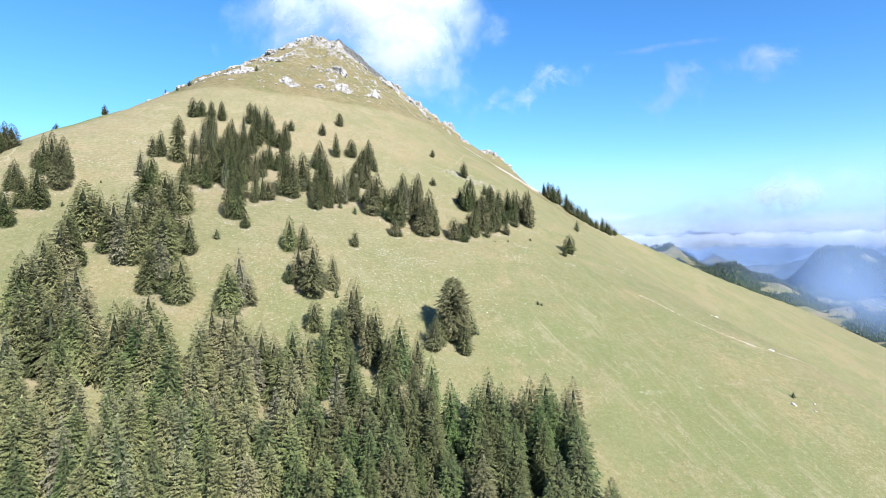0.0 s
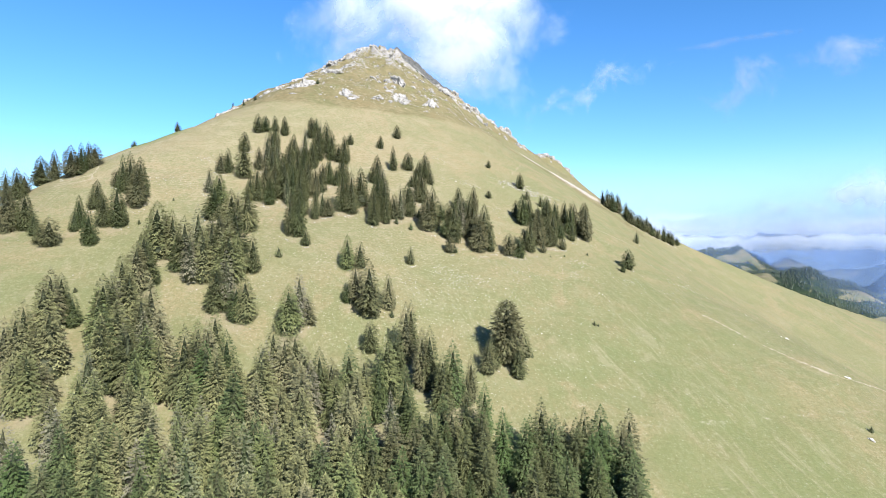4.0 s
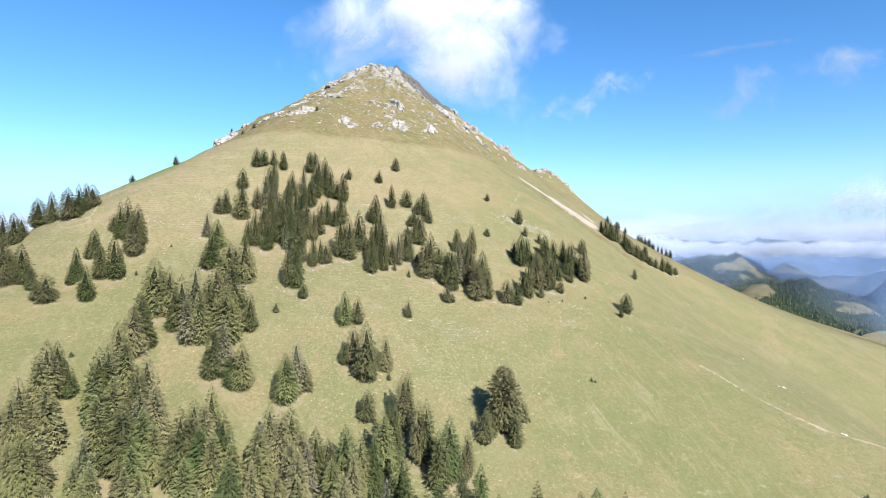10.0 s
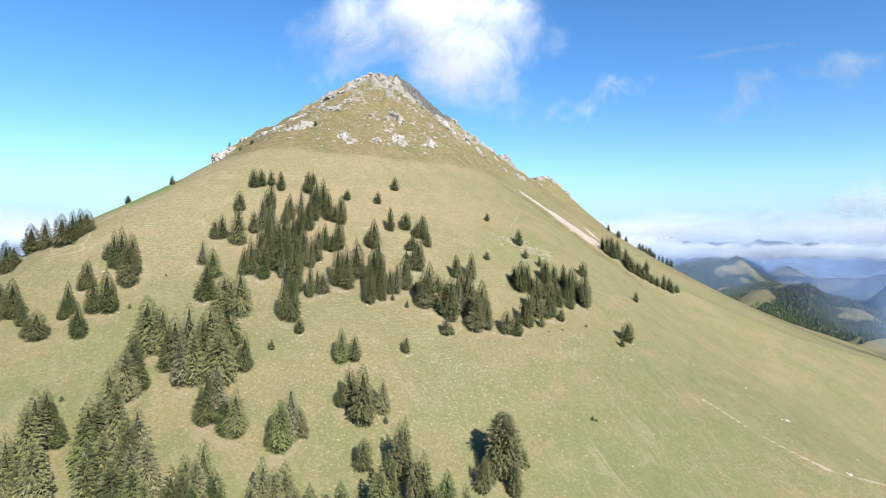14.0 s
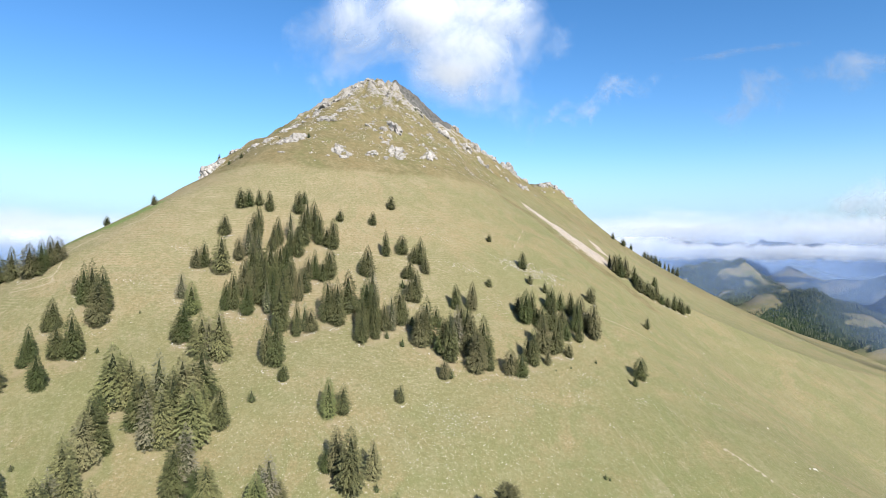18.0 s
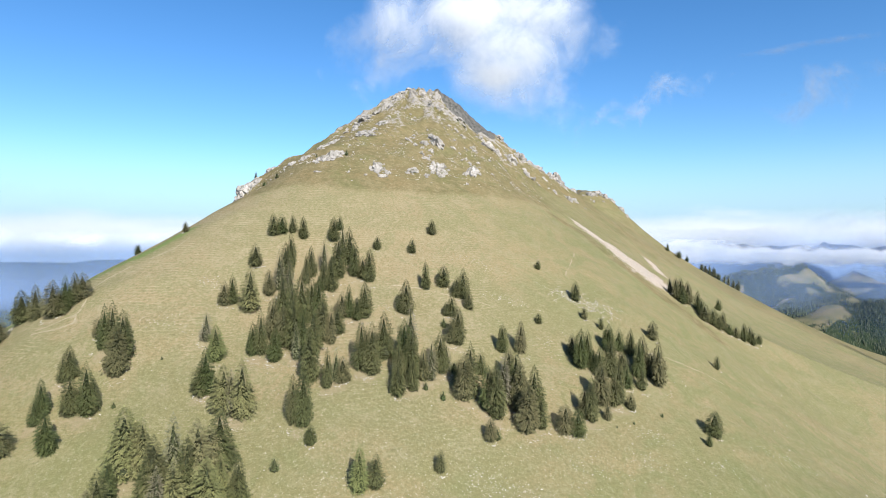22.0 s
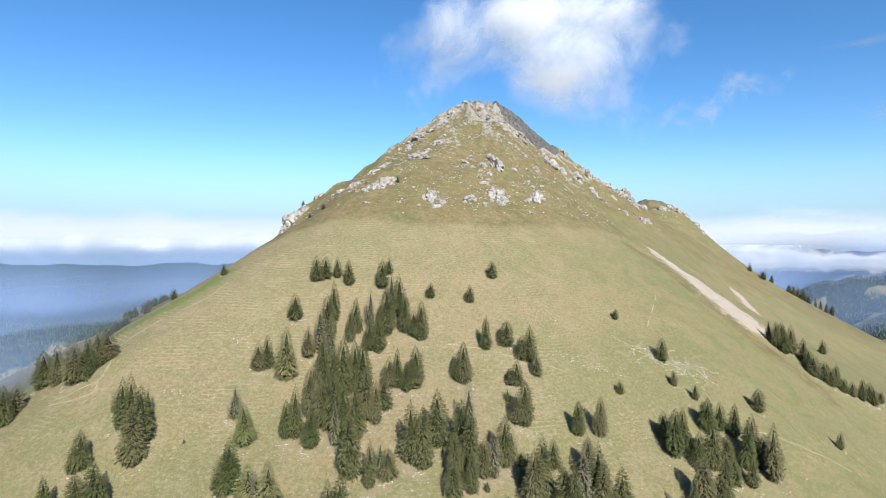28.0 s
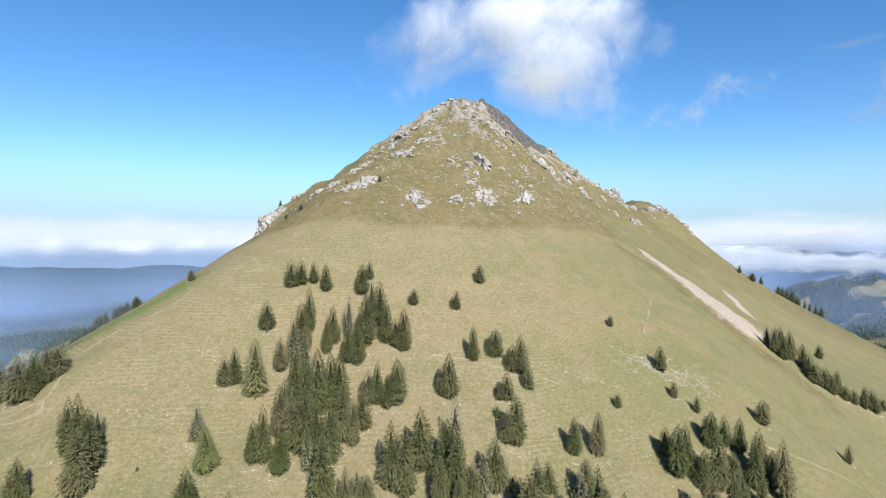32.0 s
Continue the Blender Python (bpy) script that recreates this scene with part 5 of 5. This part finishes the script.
# ---- far woods, haze and clouds ----
def far_woods():
    rng = np.random.RandomState(17)
    n = 180000
    east = rng.rand(n) < 0.6
    turn = radians(1) * np.where(east, rng.uniform(4, 50, n), rng.uniform(-62, -12, n))
    dist = np.where(east, np.sqrt(rng.uniform(1100 ** 2, 4300 ** 2, n)), 740 * (4200 / 740) ** rng.rand(n))
    x, y = dist * np.sin(turn), 100 + dist * np.cos(turn)
    keep = (country(x, y) > mountain(x, y) - 6) & (woods(x, y) + rng.uniform(-0.06, 0.06, n) > 0.46)
    x, y, dist = x[keep], y[keep], dist[keep]
    z = land(x, y)
    grow = rng.uniform(0.55, 1.1, len(x)) * np.clip(dist / 2200, 0.5, 1)
    verts = np.zeros((len(x), 6, 3))
    for k in range(5):
        a = 6.283 * k / 5 + rng.rand(len(x))
        verts[:, k] = np.stack([x + 2.5 * grow * np.cos(a), y + 2.5 * grow * np.sin(a), z - 1], 1)
    verts[:, 5] = np.stack([x, y, z + 12.5 * grow], 1)
    i = np.arange(len(x)) * 6
    faces = np.concatenate([np.stack([i + k, i + (k + 1) % 5, i + 5], 1) for k in range(5)])
    me = bpy.data.meshes.new("far_woods")
    me.vertices.add(verts.size // 3)
    me.vertices.foreach_set("co", verts.ravel())
    me.loops.add(faces.size)
    me.loops.foreach_set("vertex_index", faces.ravel())
    me.polygons.add(len(faces))
    me.polygons.foreach_set("loop_start", np.arange(0, faces.size, 3))
    me.update(calc_edges=True)
    me.materials.append(MAT_FAR)
    tagged(new("far_woods", me), "dark conifer woods on the distant hills", "woods", kind="stuff")


far_woods()


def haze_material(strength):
    n = Nodes("painted_haze")
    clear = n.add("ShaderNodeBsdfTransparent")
    # the blue of this diffuse sheet stands in for light scattered by distant air
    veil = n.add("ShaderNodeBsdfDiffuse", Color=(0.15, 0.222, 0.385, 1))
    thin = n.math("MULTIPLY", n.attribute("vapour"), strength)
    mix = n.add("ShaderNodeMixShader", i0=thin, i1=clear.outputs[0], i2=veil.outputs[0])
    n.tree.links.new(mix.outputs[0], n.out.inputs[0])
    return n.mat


def build_haze():
    """Added translucent blue sheets that paint aerial haze over the low land, thinning out towards the ground and with
    height.
    """
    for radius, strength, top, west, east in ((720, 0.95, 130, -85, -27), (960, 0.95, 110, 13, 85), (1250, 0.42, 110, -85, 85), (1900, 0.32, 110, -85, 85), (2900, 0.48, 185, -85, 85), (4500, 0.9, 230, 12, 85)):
        n = 180
        a = np.radians(west + (east - west) * np.arange(n + 1) / n)
        d = radius * (1 + 0.05 * np.sin(7 * a + radius) + 0.03 * np.sin(19 * a + 2 * radius))
        d = np.minimum(d, 4650)
        x, y = d * np.sin(a), 100 + d * np.cos(a)
        foot = land(x, y)
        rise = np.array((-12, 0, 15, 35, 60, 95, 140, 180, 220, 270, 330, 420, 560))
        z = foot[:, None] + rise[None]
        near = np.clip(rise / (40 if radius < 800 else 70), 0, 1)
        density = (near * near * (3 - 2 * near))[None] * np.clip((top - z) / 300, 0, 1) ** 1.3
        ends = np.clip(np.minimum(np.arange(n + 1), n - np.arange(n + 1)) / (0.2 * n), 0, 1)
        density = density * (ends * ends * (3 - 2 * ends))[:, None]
        verts = np.stack([np.repeat(x, len(rise)), np.repeat(y, len(rise)), z.ravel()], 1)
        m = len(rise)
        faces = [(k * m + j, k * m + m + j, k * m + m + j + 1, k * m + j + 1) for k in range(n) for j in range(m - 1)]
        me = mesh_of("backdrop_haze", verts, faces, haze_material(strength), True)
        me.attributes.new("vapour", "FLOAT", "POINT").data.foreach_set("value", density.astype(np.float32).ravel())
        tagged(new("backdrop_haze", me), "translucent blue sheet that paints haze over the distant low land", "haze", kind="structure")


build_haze()


def cloud_material(seed, grain, soft, white):
    n = Nodes("cloud_vapour")
    p = n.local()
    shift = n.tree.nodes.new("ShaderNodeVectorMath")
    n.put(shift, "i0", p)
    shift.inputs[1].default_value = (seed * 317.0, seed * 91.0, 0)
    billow = n.noise(shift.outputs[0], grain, 7, 0.58, 0.35)
    body = n.attribute("body")
    thick = n.math("ADD", body, n.math("MULTIPLY", n.math("SUBTRACT", billow, 0.5), 1.5))
    alpha = n.ramp(thick, 0.22, 0.22 + soft)
    tone = n.mix(n.ramp(n.noise(shift.outputs[0], grain * 0.8, 5, 0.6), 0.35, 0.7), (0.285 * white, 0.305 * white, 0.34 * white), (0.355 * white, 0.365 * white, 0.38 * white))
    clear = n.add("ShaderNodeBsdfTransparent")
    lit = n.add("ShaderNodeBsdfDiffuse", Color=tone)
    mix = n.add("ShaderNodeMixShader", i0=alpha, i1=clear.outputs[0], i2=lit.outputs[0])
    n.tree.links.new(mix.outputs[0], n.out.inputs[0])
    return n.mat


def cloud(centre, wide, high, lobes, grain, soft, seed, label, white=1.0):
    """A drifting cloud: a gently bellied sheet of vapour whose body is a sum of soft lobes."""
    nx, nz = 64, 40
    gx, gz = np.meshgrid(np.linspace(-1, 1, nx), np.linspace(-1, 1, nz))
    body = np.zeros_like(gx)
    for cx, cz, rx, rz, k in lobes:
        body = np.maximum(body, k * np.exp(-((gx - cx) / rx) ** 2 - ((gz - cz) / rz) ** 2)) + 0.25 * np.minimum(body, k * np.exp(-((gx - cx) / rx) ** 2 - ((gz - cz) / rz) ** 2))
    rim = np.clip((1 - np.maximum(np.abs(gx), np.abs(gz))) / 0.15, 0, 1)
    body = body * rim - 0.6 * (1 - rim)
    belly = -0.12 * high * np.clip(body, 0, 1)
    verts = np.stack([gx * wide, belly, gz * high], -1).reshape(-1, 3)
    faces = [(j * nx + i, j * nx + i + 1, (j + 1) * nx + i + 1, (j + 1) * nx + i) for j in range(nz - 1) for i in range(nx - 1)]
    me = mesh_of("cloud", verts, faces, cloud_material(seed, grain, soft, white), True)
    me.attributes.new("body", "FLOAT", "POINT").data.foreach_set("value", body.astype(np.float32).ravel())
    ob = new("backdrop_cloud", me)
    away = Vector((centre[0], centre[1] - 60, 0))
    ob.matrix_basis = Matrix.Translation(centre) @ pose(0, 0, 0, 0, 0, -math.degrees(math.atan2(away.x, away.y)))
    return tagged(ob, label, "cloud", kind="structure")


cloud((-30, 1900, 720), 680, 450, [(-0.38, 0.06, 0.25, 0.34, 0.87), (-0.1, 0.16, 0.28, 0.3, 0.86), (0.16, -0.16, 0.28, 0.34, 0.98), (0.28, 0.12, 0.26, 0.34, 0.8), (0.56, 0.04, 0.18, 0.24, 0.42)], 0.0055, 0.95, 1, "white fair-weather cloud drifting behind the summit")
cloud((560, 2100, 540), 330, 200, [(-0.3, 0.1, 0.5, 0.4, 0.46), (0.3, 0.3, 0.4, 0.4, 0.42)], 0.009, 0.85, 2, "thin torn wisp of white cloud in blue sky")
cloud((1250, 2100, 560), 420, 260, [(-0.3, 0.1, 0.5, 0.5, 0.42), (0.4, 0.4, 0.4, 0.4, 0.42)], 0.007, 0.85, 3, "faint hazy cloud wisp in blue sky")
cloud((2450, 3600, 300), 800, 260, [(-0.2, -0.35, 0.5, 0.4, 0.5), (0.25, 0.05, 0.45, 0.5, 0.78), (0.7, 0.2, 0.4, 0.4, 0.6)], 0.004, 1.2, 4, "low lavender cloud over the distant range", 1.5)
cloud((1850, 3800, -12), 1700, 120, [(-0.8, 0.16, 0.35, 0.75, 1.3), (-0.42, 0.2, 0.35, 0.7, 1.2), (0.0, 0.0, 0.3, 0.45, 1.0), (0.35, 0.05, 0.35, 0.45, 1.0), (0.8, 0.0, 0.35, 0.5, 1.1)], 0.008, 0.6, 5, "long white cloud bank lying over the far valley", 1.3)
cloud((-2100, 3700, 90), 1600, 150, [(-0.8, 0.0, 0.5, 0.42, 0.62), (-0.3, -0.06, 0.5, 0.36, 0.58), (0.15, 0.03, 0.5, 0.4, 0.62), (0.6, 0.06, 0.5, 0.38, 0.6)], 0.005, 1.5, 6, "low white cloud bank over the western plain", 1.6)
cloud((1190, 2402, 843), 330, 40, [(-0.3, -0.1, 0.5, 0.5, 0.5), (0.4, 0.1, 0.6, 0.5, 0.55)], 0.006, 1.3, 7, "thin grey veil of high cloud", 0.75)


def distant_range():
    """Blue peaks on the edge of sight, cut off by the cloud bank."""
    rng = np.random.RandomState(3)
    verts, faces, n = [], [], 120
    for k in range(n + 1):
        a = radians(22 + 13 * k / n)
        f = k / n
        crest = 52 + 9 * math.sin(f * 17) * math.sin(f * 5 + 1) + 6 * math.sin(f * 41 + 2) + rng.uniform(-2, 2) - 30 * max(0, f - 0.75)
        crest += 16 * math.exp(-((f - 0.6) / 0.02) ** 2) + 9 * math.exp(-((f - 0.68) / 0.05) ** 2)
        for d, z in ((4740, -18), (4770, crest), (4800, -18)):
            verts.append((d * math.sin(a), 100 + d * math.cos(a), z))
    for k in range(n):
        for j in range(2):
            q = k * 3 + j
            faces.append((q, q + 3, q + 4, q + 1))
    ob = new("backdrop_range", mesh_of("backdrop_range", verts, faces, MAT_DARK_ROCK))
    tagged(ob, "blue jagged mountain range far beyond the cloud bank", "mountains", kind="structure")


distant_range()
